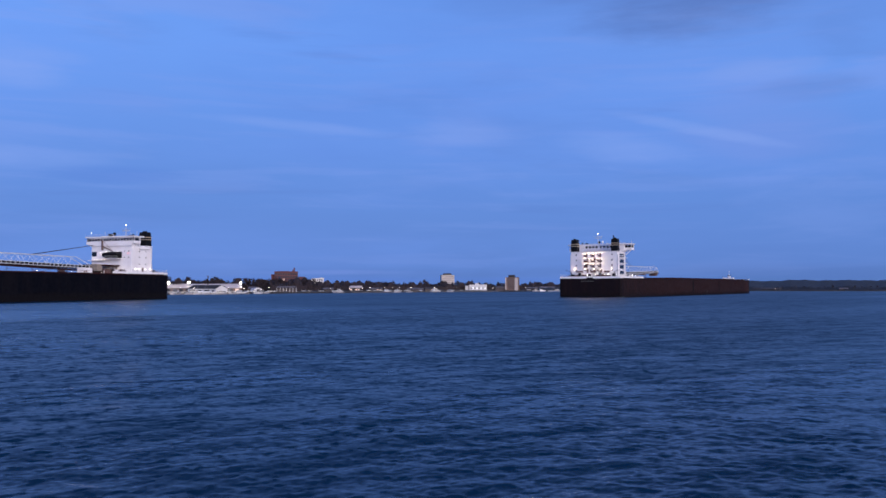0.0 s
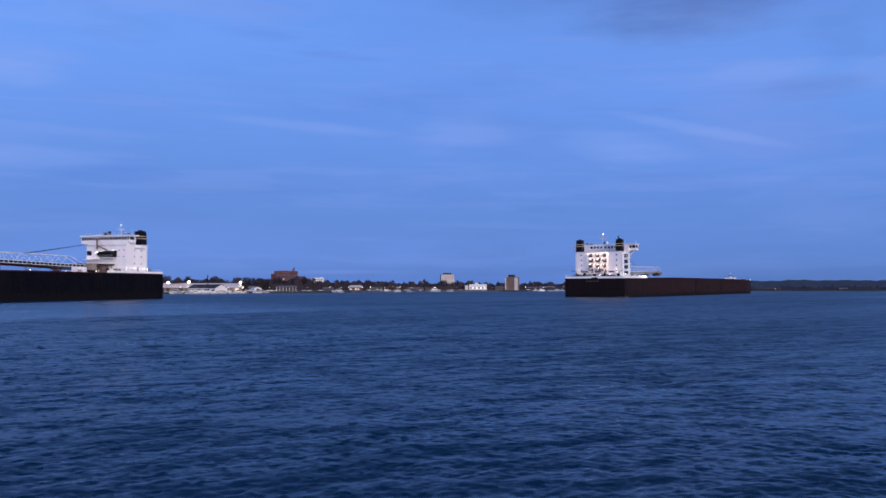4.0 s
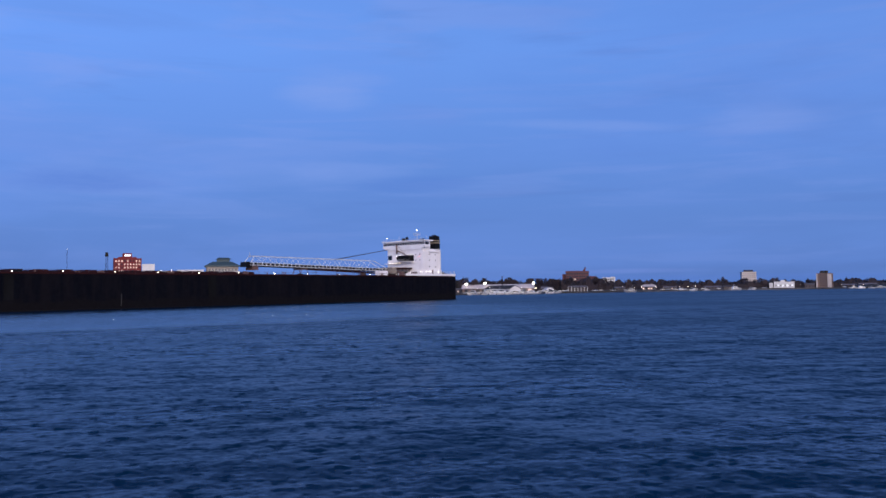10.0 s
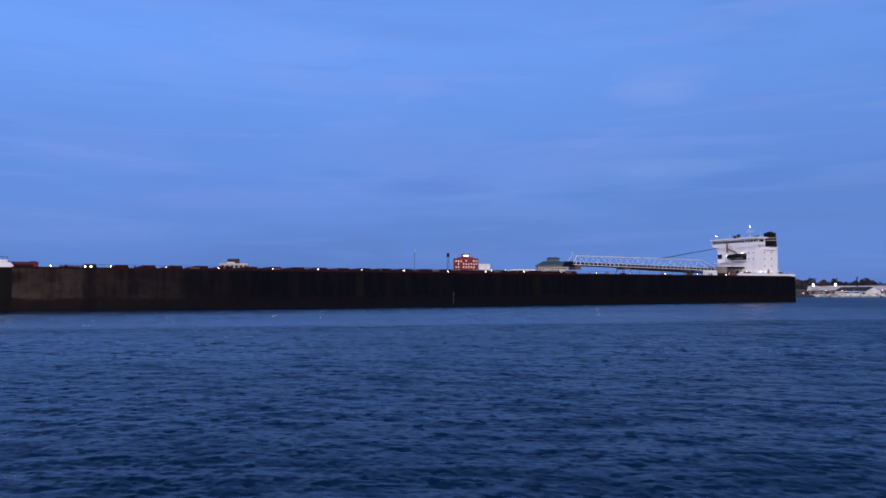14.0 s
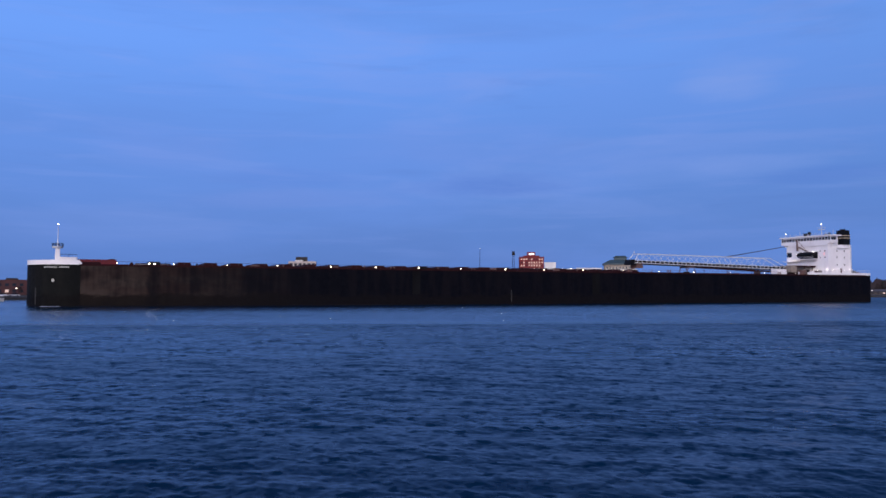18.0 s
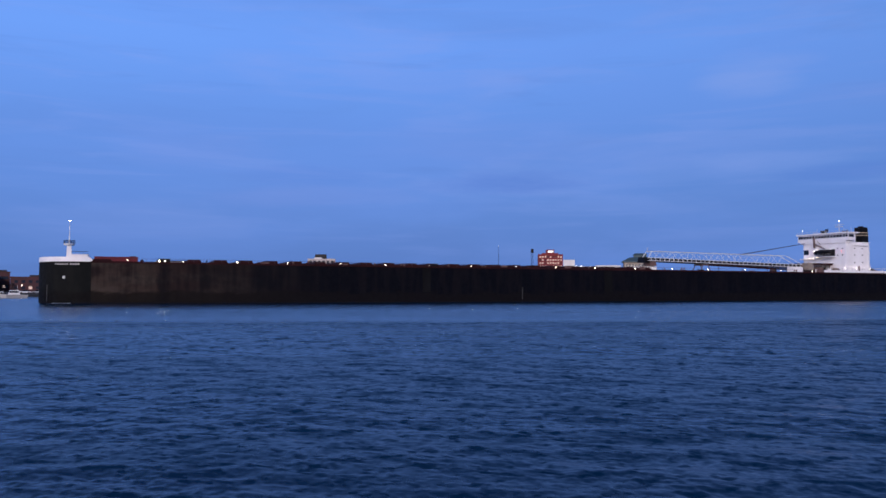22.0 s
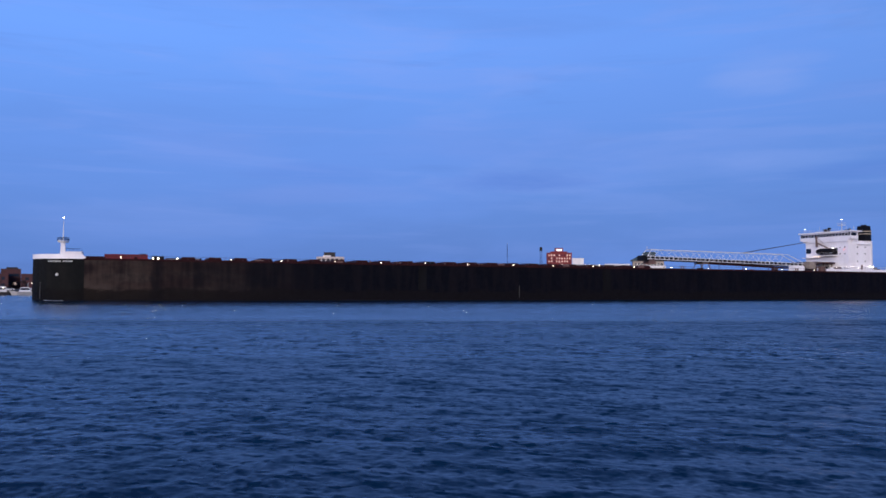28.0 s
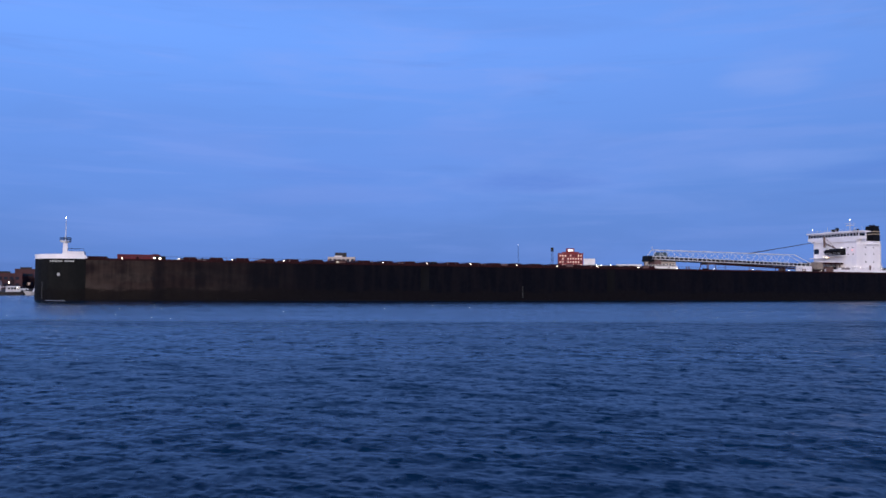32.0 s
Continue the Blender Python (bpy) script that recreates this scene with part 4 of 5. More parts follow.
    for x, y, w, h in ((13.2, 6.8, 0.5, 0.7), (15.2, -3.6, 0.4, 0.5), (13.0, -8.2, 0.6, 0.6), (14.4, 9.6, 0.35, 0.9)):
        part("roof_locker", Shape().box(x - w, x + w, y - w, y + w, 26.8 + up, 26.85 + up + h, (0.06, 0.06)), M["steel"] if h < 0.7 else M["dark"], ship)
    part("radar_dome", Shape().tube((14.2, -1.2, 26.8 + up), (14.2, -1.2, 27.5 + up), 0.18, n=6).ball((14.2, -1.2, 27.9 + up), 0.55, n=12), M["white"], ship, smooth=True)
    part("searchlight", Shape().tube((16.6, 1.5, 26.8 + up), (16.6, 1.5, 27.7 + up), 0.3, n=8).box(16.1, 17.1, 0.9, 2.1, 27.5 + up, 28.5 + up, (0.15, 0.15)), M["dark"], ship)

    # front of the house: galleries, hatch openings, lamps
    gal = part("front_gallery", Shape().box(17, 19.6, -4.4, 6.2, 17.15, 17.4), M["white"], house)
    # flat dark pane stands for the shade inside the open gallery
    part("gallery_recess", Shape().box(17.0, 17.08, -3.2, 6.0, 17.5, 20.3), M["glass"], gal)
    part("lifeboat", Shape().add([(17.5, -2.9, 18.0), (17.5, 5.6, 18.0), (19.3, 4.9, 18.0), (19.3, -2.2, 18.0), (17.3, -3.3, 19.2), (17.3, 6.0, 19.2), (19.7, 5.4, 19.2), (19.7, -2.7, 19.2), (17.9, -2.2, 20.0), (17.9, 5.0, 20.0), (19.0, 4.6, 20.0), (19.0, -1.8, 20.0)],
                                  [(0, 1, 2, 3), (0, 4, 5, 1), (1, 5, 6, 2), (2, 6, 7, 3), (3, 7, 4, 0), (4, 8, 9, 5), (5, 9, 10, 6), (6, 10, 11, 7), (7, 11, 8, 4), (11, 10, 9, 8)]), M["dark"], gal, "dark covered lifeboat")
    part("gallery_rail", Shape().tube((19.5, -4.3, 18.4), (19.5, 6.1, 18.4), 0.05, n=4).tube((19.5, -4.3, 17.9), (19.5, 6.1, 17.9), 0.05, n=4), M["steel"], gal)
    for y, z in ((-4.3, 19.7), (-1.6, 20.2), (4.4, 20.3)):
        part("gallery_lamp", Shape().ball((17.7, y, z), 0.085), M["lampwall"], house)
    part("cabin_opening", Shape().box(17.0, 17.07, -10.2, -7.6, 18.4, 20.4), M["glass"], house)
    part("front_platform", Shape().box(17, 18.6, -11, -2.5, 16.5, 16.7), M["white"], house)
    for y in (-8.4, -6.6, -4.8, -3.0):
        part("platform_lamp", Shape().ball((17.6, y, 16.95), 0.08), M["lampwarm"], house)
    part("red_side_lamp", Shape().ball((17.3, 9.4, 19.4), 0.15), M["redlamp"], house)
    # jib of the provisions crane on the front
    jib = Shape().tube((17.5, -4.2, 25.2), (18.0, -3.6, 21.0), 0.42, n=6).tube((17.6, -3.8, 22.6), (18.6, 2.4, 20.4), 0.26, n=6).tube((17.5, -4.2, 25.2), (18.6, 2.4, 20.4), 0.06, n=4)
    part("crane_jib", jib, M["brown"], house)
    for z in (14.6, 17.6, 20.2):
        for x in (8.4, 12.4):
            for sgn in (1, -1):
                part("porthole", Shape().box(x - 0.22, x + 0.22, *sorted((sgn * (hp if sgn > 0 else hs) - 0.05, sgn * (hp if sgn > 0 else hs) + 0.05)), z, z + 0.5), M["glass"], house)
        for y in (9.6, 7.2):
            if z > 15:
                part("porthole", Shape().box(16.98, 17.05, y - 0.22, y + 0.22, z, z + 0.5), M["glass"], house)
    part("side_door", Shape().box(9.8, 10.7, hp - 0.02, hp + 0.06, 11.4, 13.5), M["brown"], house)
    part("side_ledge", Shape().box(6.5, 13, hp, hp + 1.0, 21.6, 21.8), M["white"], house)
    part("side_ledge", Shape().box(6.5, 13, -hs - 1.0, -hs, 21.6, 21.8), M["white"], house)
    for y in (3.4, 6.3, 8.6, 10.9):
        part("wall_lamp", Shape().ball((17.6, y, 12.7), 0.08), M["lampwall"], house)
    for x in (15.2, 12.4, 9.4, 6.6):
        for sgn in (1, -1):
            part("wall_lamp", Shape().ball((x, sgn * ((hp if sgn > 0 else hs) + 0.6), 12.7), 0.075), M["lampwall"], house)
    part("corner_pipe", Shape().tube((5.1, hp + 0.25, 10.6), (5.1, hp + 0.25, 22.3), 0.16, n=6), M["steel"], house)
    part("corner_pipe", Shape().tube((5.1, -hs - 0.25, 10.6), (5.1, -hs - 0.25, 22.3), 0.16, n=6), M["steel"], house)
    if not near:
        for z in (12.6, 15.4, 18.2, 21.0):
            part("side_gallery", Shape().box(8, 15.5, -hs - 1.4, -hs, z - 0.3, z - 0.1), M["white"], house)
            part("side_opening", Shape().box(8.6, 14.6, -hs - 0.06, -hs, z, z + 1.7), M["glass"], house)
    # back of the house: lit galleries one above the other, with stairs between
    for k, z in enumerate((13.2, 15.7, 18.3, 20.9)):
        w = 5.2 if k else 10.2
        g = part("stern_gallery", Shape().box(2.9, 5.1, -w, w, z, z + 0.2), M["white"], house)
        part("gallery_rail", Shape().tube((2.95, -w, z + 1.1), (2.95, w, z + 1.1), 0.05, n=4).tube((2.95, -w, z + 0.65), (2.95, w, z + 0.65), 0.04, n=4), M["steel"], g)
        for y in (-w + 0.1, -w / 3, w / 3, w - 0.1):
            part("gallery_post", Shape().box(2.95, 3.15, y - 0.1, y + 0.1, z - 2.4, z), M["white"], g)
        # brown panels added for the shade on the gallery's back wall
        for q, y in enumerate((-w * 0.72, -w * 0.05, w * 0.62)):
            part("weather_cloth", Shape().box(2.86, 2.9, y - w * 0.16, y + w * (0.12 + 0.05 * q), z + 0.25, z + 1.05), M["brown"], g)
        for q in range(5):
            y = -w + 0.9 + q * (2 * w - 1.8) / 4 + rng.uniform(-0.5, 0.5)
            part("gallery_lamp", Shape().box(4.0, 4.22, y - rng.uniform(0.15, 0.32), y + rng.uniform(0.15, 0.32), z + 1.95, z + 2.08), M["lampwarm"], g)
        for q in range(3):
            y = (-3.9, -0.4, 3.3)[q] + 0.5 * (k % 2)
            part("cabin_door", Shape().box(5.03, 5.1, y - 0.5, y + 0.5, z + 0.2, z + 2.0), M["brown"], g)
        for y in (-2.1, 1.5, 4.6):
            part("cabin_window", Shape().box(5.03, 5.1, y - 0.35, y + 0.35, z + 1.0, z + 1.7), M["glass"], g)
        side = 1 if k % 2 else -1
        if k < 3:
            part("stairway", Shape().add([(2.5, side * 4.4, z + 0.2), (3.3, side * 4.4, z + 0.2), (3.3, side * 1.2, z + 2.6), (2.5, side * 1.2, z + 2.6), (2.5, side * 4.4, z - 0.1), (3.3, side * 4.4, z - 0.1), (3.3, side * 1.2, z + 2.3), (2.5, side * 1.2, z + 2.3)],
                                         [(0, 1, 2, 3), (7, 6, 5, 4), (0, 4, 5, 1), (1, 5, 6, 2), (2, 6, 7, 3), (3, 7, 4, 0)]), M["brown"], g, "brown steel stairway")
        for y in (-9.4, 9.2):
            part("porthole", Shape().box(5.04, 5.12, y - 0.3, y + 0.3, z + 1.0, z + 1.7), M["glass"], house)
    # gear on the poop deck under the galleries
    for y, w, h in ((-11.2, 0.8, 2.4), (-9.3, 0.6, 1.5), (-5.6, 1.0, 2.0), (-4.2, 0.4, 2.9), (-0.9, 0.7, 1.4), (1.2, 0.9, 2.2), (6.4, 0.7, 2.7), (8.0, 0.5, 1.6), (10.2, 0.9, 2.1), (12.0, 0.4, 1.5)):
        part("poop_locker", Shape().box(2.0, 2.9, y - w, y + w, 10.5, 10.5 + h, (0.1, 0.1)), M["dark"] if h > 2 else M["brown"], ship)
    for y in (-7.6, -3.2, 4.4, 8.4):
        part("mooring_winch", Shape().tube((2.8, y - 1.0, 11.7), (2.8, y + 1.0, 11.7), 0.7, n=10).box(2.1, 3.5, y - 1.2, y - 1.0, 10.5, 12.3), M["brown"], ship)
    for y in (-12, -10, -7.6, -6, -3.2, -1, 1.5, 3, 5.4, 7, 9.2, 11):
        part("stern_lamp", Shape().ball((4.3, y, 12.2 + 0.4 * math.sin(y * 3)), 0.09), M["lampwall"], ship)
    for sgn in (() if near else (1, -1)):
        part("boat_fall", Shape().tube((3.0, sgn * 11.2, 13.6), (3.0, sgn * 12.9, 11.4), 0.07, n=5), M["dark"], ship)
        part("davit", Shape().tube((3.2, sgn * 10.5, 10.6), (3.2, sgn * 11.2, 13.8), 0.14, n=6).tube((3.2, sgn * 11.2, 13.8), (2.0, sgn * 13.4, 14.6), 0.12, n=6), M["dark"], ship)

    # self-unloading boom along the deck
    def low(x):
        return 13.0 + 0.0236 * (x - 30)

    boom = part("unloading_boom", Shape().prism([(30, -1.6), (102.5, -1.6), (102.5, 1.6), (30, 1.6)], lambda x: low(x) - 0.45, lambda x: low(x) - 0.15), M["dark"], ship, "long pale truss unloading boom")
    part("conveyor_belt", Shape().prism([(31, -1.2), (102, -1.2), (102, 1.2), (31, 1.2)], lambda x: low(x) + 0.35, lambda x: low(x) + 0.6), M["dark"], boom)
    for y in (-2.1, 2.1):
        part("lower_chord", Shape().tube((30, y, low(30)), (102.5, y, low(102.5)), 0.11, n=6), M["boom"], boom)
        part("middle_chord", Shape().tube((30, y, low(30) + 1.0), (102.5, y, low(102.5) + 1.0), 0.085, n=6), M["boom"], boom)
        # dark sheet put where the truss has only dark gaps
        part("side_plate", Shape().prism([(31, y - 0.04), (102, y - 0.04), (102, y + 0.04), (31, y + 0.04)], lambda x: low(x) + 0.12, lambda x: low(x) + 0.9), M["dark"], boom)
        part("upper_chord", Shape().tube((38, y * 0.8, 17.4), (100.4, y * 0.8, 18.1), 0.085, n=6), M["boom"], boom)
        part("end_brace", Shape().tube((29.5, y, low(30) + 0.8), (38, y * 0.8, 17.4), 0.12, n=6), M["boom"], boom)
        part("end_brace", Shape().tube((102.4, y, 15.4), (100.4, y * 0.8, 18.1), 0.12, n=6), M["boom"], boom)
        for k in range(11):
            x = 39.5 + 5.5 * k
            part("brace", Shape().tube((x, y * 0.8, 17.4 + 0.011 * (x - 38)), (x + 2.75, y, low(x + 2.75) + 1.0), 0.05, n=5), M["boom"], boom)
            part("brace", Shape().tube((x + 2.75, y, low(x + 2.75) + 1.0), (x + 5.5, y * 0.8, 17.4 + 0.011 * (x - 32.5)), 0.05, n=5), M["boom"], boom)
        for k in range(36):
            x = 31 + 2 * k
            part("web_post", Shape().box(x, x + 0.30, y - 0.09, y + 0.09, low(x) + 0.1, low(x) + 0.95), M["boom"], boom)
    # the incline that feeds the boom, and its trestles
    inc = part("feed_incline", Shape().prism([(24, 3.0), (76, 3.0), (76, 5.0), (24, 5.0)], lambda x: 11.2 + 0.034 * (x - 24), lambda x: 11.75 + 0.034 * (x - 24)), M["maroon"], ship, "dull red inclined feed conveyor")
    for x in (38, 50, 62, 73):
        part("trestle", Shape().box(x - 0.07, x + 0.07, 4.7, 4.85, deck_z(x), 11.3 + 0.034 * (x - 24)), M["maroon"], inc)
    for k in range(12):
        x = 40 + 5.5 * k
        part("cross_tie", Shape().tube((x, -1.7, 17.5 + 0.01 * (x - 40)), (x, 1.7, 17.5 + 0.01 * (x - 40)), 0.1, n=5), M["steel"], boom)
    part("boom_tip", Shape().box(101.6, 104.3, -2.0, 2.0, 13.9, 15.9, (0.3, 0.2)), M["dark"], boom)
    part("discharge_hood", Shape().box(98.6, 101.7, -2.0, 2.0, 12.8, 15.4, (0.5, 0.2)), M["brown"], boom)
    part("tip_post", Shape().tube((101.2, 0, 17.9), (101.2, 0, 19.3), 0.1, n=5), M["steel"], boom)
    rest = part("boom_rest", Shape().box(75.5, 78.5, -2.6, 2.6, 13.1, 13.65), M["brown"], ship)
    for x in (75.8, 78.2):
        for y in (-2.3, 2.3):
            part("rest_leg", Shape().tube((x + (1.2 if x > 77 else -1.2), y, deck_z(77)), (x, y, 13.2), 0.15, n=6), M["brown"], rest)
    part("boom_pivot", Shape().tube((31, 0, deck_z(31)), (31, 0, 12.6), 1.8, 1.5, n=12), M["brown"], ship)
    part("boom_drive_house", Shape().box(36.0, 41.0, 5.4, 8.5, deck_z(40), 12.9, (0.1, 0.1)), M["white"], ship)
    part("elevator_housing", Shape().box(18.5, 24.0, -5.5, 2.2, deck_z(20), 13.0), M["brown"], ship)
    for x, y in ((26.6, 4.2), (22.5, 4.2), (18.2, 4.2), (26.6, -6.0)):
        part("elevator_leg", Shape().box(x - 0.16, x + 0.16, y - 0.16, y + 0.16, deck_z(20), 14.3), M["buff"], ship)
    part("elevator_roof", Shape().box(17.2, 28.4, -6.6, 5.2, 14.25, 14.6, (0.1, 0.1)), M["maroon"], ship, "dark maroon steel roof over the elevator head")
    part("roof_fascia", Shape().box(17.6, 28.0, 5.0, 5.15, 13.9, 14.25), M["maroon"], ship)
    for x in (19.5, 24.4):
        part("cross_brace", Shape().tube((x - 1.4, 4.4, deck_z(20)), (x + 1.4, 4.4, 13.9), 0.1, n=5), M["brown"], ship)
    part("control_cabin", Shape().box(28.6, 31.6, 3.4, 6.4, deck_z(30) + 1.2, 14.6, (0.1, 0.1)), M["buff"], ship, "small buff control cabin by the boom pivot")
    part("transfer_chute", Shape().box(25.0, 29.0, -2.0, 2.0, 11.6, 14.2, (1.2, 0.3)), M["brown"], ship)
    for k in range(9):
        x, y, h = rng.uniform(18.5, 31), rng.uniform(4.6, 10.5), rng.uniform(0.8, 2.2)
        part("deck_gear", Shape().box(x - rng.uniform(0.3, 0.9), x + rng.uniform(0.3, 0.9), y - 0.5, y + 0.5, deck_z(x), deck_z(x) + h, (0.1, 0.1)), M[rng.choice(("brown", "dark", "buff", "maroon", "white"))], ship)
    for y in (-0.9, 0.9):
        part("boom_stay", Shape().tube((58, y, 17.7), (17.3, -9.6 + y * 0.4, 23.2), 0.11, n=5), M["rope"], ship)
    for x, y in ((28.5, 9.5), (24, 12.5), (34.5, -9)):
        part("deck_locker", Shape().box(x - 1.2, x + 1.2, y - 0.8, y + 0.8, deck_z(x), deck_z(x) + 1.9, (0.1, 0.1)), M["brown"], ship)
    # low churned water at the stem
    wv = Shape()
    for k in range(11):
        p, w = bow_point(294.0 + k * 0.45 + rng.random() * 0.4, 0.25)
        wv.ball((p.x, p.y, -0.06), 0.28 + 0.25 * rng.random(), n=7, flat=0.5)
    part("bow_wave", wv, M["foam"], ship, "thin line of churned water at the bow")
    if not near:
        # lit gear on the starboard side of the after deck
        for k in range(12):
            x, y, h = rng.uniform(17.8, 33), rng.uniform(-14.8, -8), rng.uniform(0.8, 2.4)
            part("deck_gear", Shape().box(x - rng.uniform(0.3, 1.1), x + rng.uniform(0.3, 1.1), y - 0.5, y + 0.5, deck_z(x), deck_z(x) + h, (0.1, 0.1)), M[rng.choice(("brown", "white", "deckred", "white", "buff"))], ship)
        for x in (18.6, 22.5, 27.0, 31.5):
            part("deck_lamp", Shape().ball((x, -15.2, deck_z(x) + 1.5), 0.09), M["lampwall"], ship)
        wash = Shape()
        for k in range(9):
            wash.ball((-1.2 + rng.uniform(-1.6, 1.2), -14.5 + rng.uniform(-2.6, 2.0), 1.35), rng.uniform(0.25, 0.6), n=7, flat=0.45)
        part("stern_wash", wash, M["foam"], ship, "small patch of white wash at the stern")
    return ship


near_ship = freighter("laden black ore freighter with white stern deckhouse", M["hull"], M["hull"], M["hull"], True)
far_ship = freighter("brown-black ore freighter seen under way, lit stern galleries", M["hull_red"], M["hull_red"], M["transom_red"], False)


# ---- the town across the water ----
def windows(parent, face, w, h, rows, cols, x0, x1, z0, z1, lit=0.0, mat="pane", lit_mat="litpane", seed=1, depth=12.0, sill=True):
    """Panes in rows on the front (y = 0) or a side; each one an object, recessed in a frame that stands proud."""
    rng = random.Random(seed)
    dark = Shape().box(-w / 2, w / 2, -0.06, 0.05, 0, h).mesh("window", M[mat])
    glow = Shape().box(-w / 2, w / 2, -0.06, 0.05, 0, h).mesh("window", M[lit_mat])
    sm = Shape().box(-w / 2 - 0.1, w / 2 + 0.1, -0.16, 0.0, -0.14, 0.0).mesh("window_sill", M["whitewall"])
    for r in range(rows):
        for c in range(cols):
            x = x0 + (x1 - x0) * (c + 0.5) / cols
            z = z0 + (z1 - z0) * (r + 0.5) / rows - h / 2
            if face == "front":
                m = Matrix.Translation((x, 0, z))
            else:
                m = Matrix.Translation((face, x, z)) @ Matrix.Rotation(radians(90 if face > 0 else -90), 4, "Z")
            o = part("window", glow if rng.random() < lit else dark, None, parent, at=m)
            if sill:
                part("window_sill", sm, None, o)


def block(name, az, r, w, d, h, wall, label, category="building", turn=0.0, roof="roof", parapet=0.5, base=None):
    z = 1.2 + (0.6 if r > 700 else 0) if base is None else base
    b = thing(name, facing(az, r, z, turn), label, category)
    part("wall", Shape().box(-w / 2, w / 2, 0, d, -2, h), M[wall], b)
    part("roof", Shape().box(-w / 2 + 0.25, w / 2 - 0.25, 0.25, d - 0.25, h, h + 0.15), M[roof], b)
    if parapet:
        for q in ((-w / 2 - 0.1, w / 2 + 0.1, -0.1, 0.25), (-w / 2 - 0.1, w / 2 + 0.1, d - 0.25, d + 0.1)):
            part("parapet", Shape().box(*q, h, h + parapet), M[wall], b)
        for q in ((-w / 2 - 0.1, -w / 2 + 0.25), (w / 2 - 0.25, w / 2 + 0.1)):
            part("parapet", Shape().box(*q, 0.25, d - 0.25, h, h + parapet), M[wall], b)
    return b


def town():
    # red brick hotel tower with lit windows, and its neighbours
    R = 650
    b = block("hotel_tower", 41.22, R, 18.8, 14, 28.6, "brick2", "deep red brick hotel tower with many lit windows", turn=4)
    windows(b, "front", 0.85, 1.15, 11, 9, -9.1, 9.1, 1.5, 28.4, lit=0.8, seed=3, sill=False)
    windows(b, 9.32, 1.4, 1.7, 9, 4, 1, 13, 2, 28.5, lit=0.5, seed=4, sill=False)
    for x in (-9.3, -7.08, -3.03, 3.03, 7.08, 9.3):
        part("pilaster", Shape().box(x - 0.25, x + 0.25, -0.35, 0, 0, 29.5), M["brick2"], b)
    part("setback", Shape().box(-6.4, 6.2, 1, 12, 28.6, 30.2), M["brick2"], b)
    ph = part("penthouse", Shape().box(-3.2, 3.0, 2, 10, 30.2, 33.0), M["brick2"], b)
    part("sign_panel", Shape().box(-2.0, 2.0, 1.8, 2.0, 30.8, 32.0), M["litwhite"], ph, "blank glowing white sign panel")
    b = block("annex", 39.95, R - 5, 8.8, 10, 24.2, "whitewall", "plain white clad annex beside the hotel")
    windows(b, "front", 1.0, 1.2, 5, 2, -3.5, 3.5, 2, 18, seed=8)
    b = block("low_hall", 38.6, R - 20, 26, 14, 18.7, "whitewall", "low white hall with a lit entrance")
    windows(b, "front", 2.4, 1.6, 1, 8, -12, 12, 15.0, 18.4, lit=0.6, seed=5)
    for x in (-9.5, -6.0, 1.0, 8.0):
        part("roof_lamp", Shape().ball((x, -0.3, 19.3), 0.32), M["street"], b)
    # slender lattice tower and aerial
    for az, top, wid, nm, lab in ((42.49, 33.5, 1.1, "lattice_tower", "slender grey lattice tower with a head"), (44.83, 35.5, 0.35, "radio_mast", "thin grey radio mast")):
        m = thing(nm, facing(az, R, 1.2), lab, "mast")
        for sx in (-1, 1):
            for sy in (-1, 1):
                part("leg", Shape().tube((sx * wid, sy * wid, -1), (sx * wid * 0.55, sy * wid * 0.55, top), 0.12 if wid > 1 else 0.05, n=5), M["dark"], m)
        for k in range(14):
            z = top * k / 14
            s = wid * (1 - 0.45 * k / 14)
            part("brace", Shape().tube((-s, -s, z), (s, -s, z + top / 14), 0.07 if wid > 1 else 0.03, n=4).tube((s, -s, z), (-s, -s, z + top / 14), 0.07 if wid > 1 else 0.03, n=4), M["dark"], m)
        if nm == "lattice_tower":
            part("head", Shape().box(-1.2, 1.2, -1.2, 1.2, top - 3.0, top, (0.2, 0.2)), M["dark"], m)
        else:
            part("beacon", Shape().ball((0, 0, top + 0.3), 0.22), M["litwhite"], m)
    # hall with a stepped green roof
    b = thing("pavilion_hall", facing(35.15, R - 10, 1.2, 3), "pale stone hall with a stepped green roof", "building")
    part("wall", Shape().box(-12.4, 10.6, 0, 18, -2, 22.5), M["buff"], b)
    part("terrace", Shape().box(-9.0, 11.6, -4.0, 0, -2, 18.9), M["whitewall"], b, "white terrace front")
    part("terrace_rail", Shape().tube((-9.0, -3.9, 19.8), (11.6, -3.9, 19.8), 0.07, n=5), M["steel"], b)
    part("eaves", Shape().box(-13.6, 11.8, -1.2, 19.2, 22.5, 23.4), M["green"], b)
    part("lower_roof", Shape().box(-13.4, 11.6, -1.0, 19, 23.4, 26.4, (5.5, 5.0)), M["green"], b)
    part("lantern", Shape().box(-4.6, 4.6, 5.0, 13.0, 26.4, 28.2), M["green"], b)
    part("lantern_roof", Shape().box(-5.6, 5.6, 4.4, 13.6, 28.2, 29.6, (2.0, 2.0)), M["green"], b)
    windows(b, "front", 1.8, 2.2, 3, 9, -11.6, 10.0, 10, 22, lit=0.0, seed=6)
    b = block("lit_arcade", 37.3, R - 30, 18.5, 8, 19.2, "whitewall", "low pale arcade with a lit front")
    windows(b, "front", 2.2, 1.6, 1, 5, -7, 7, 14.5, 18, lit=0.5, seed=9)
    # pale apartment block with a dark plant room
    b = block("apartment_block", 57.15, 560, 17.6, 13, 21.6, "beige", "pale concrete apartment block with dark plant room", turn=-4)
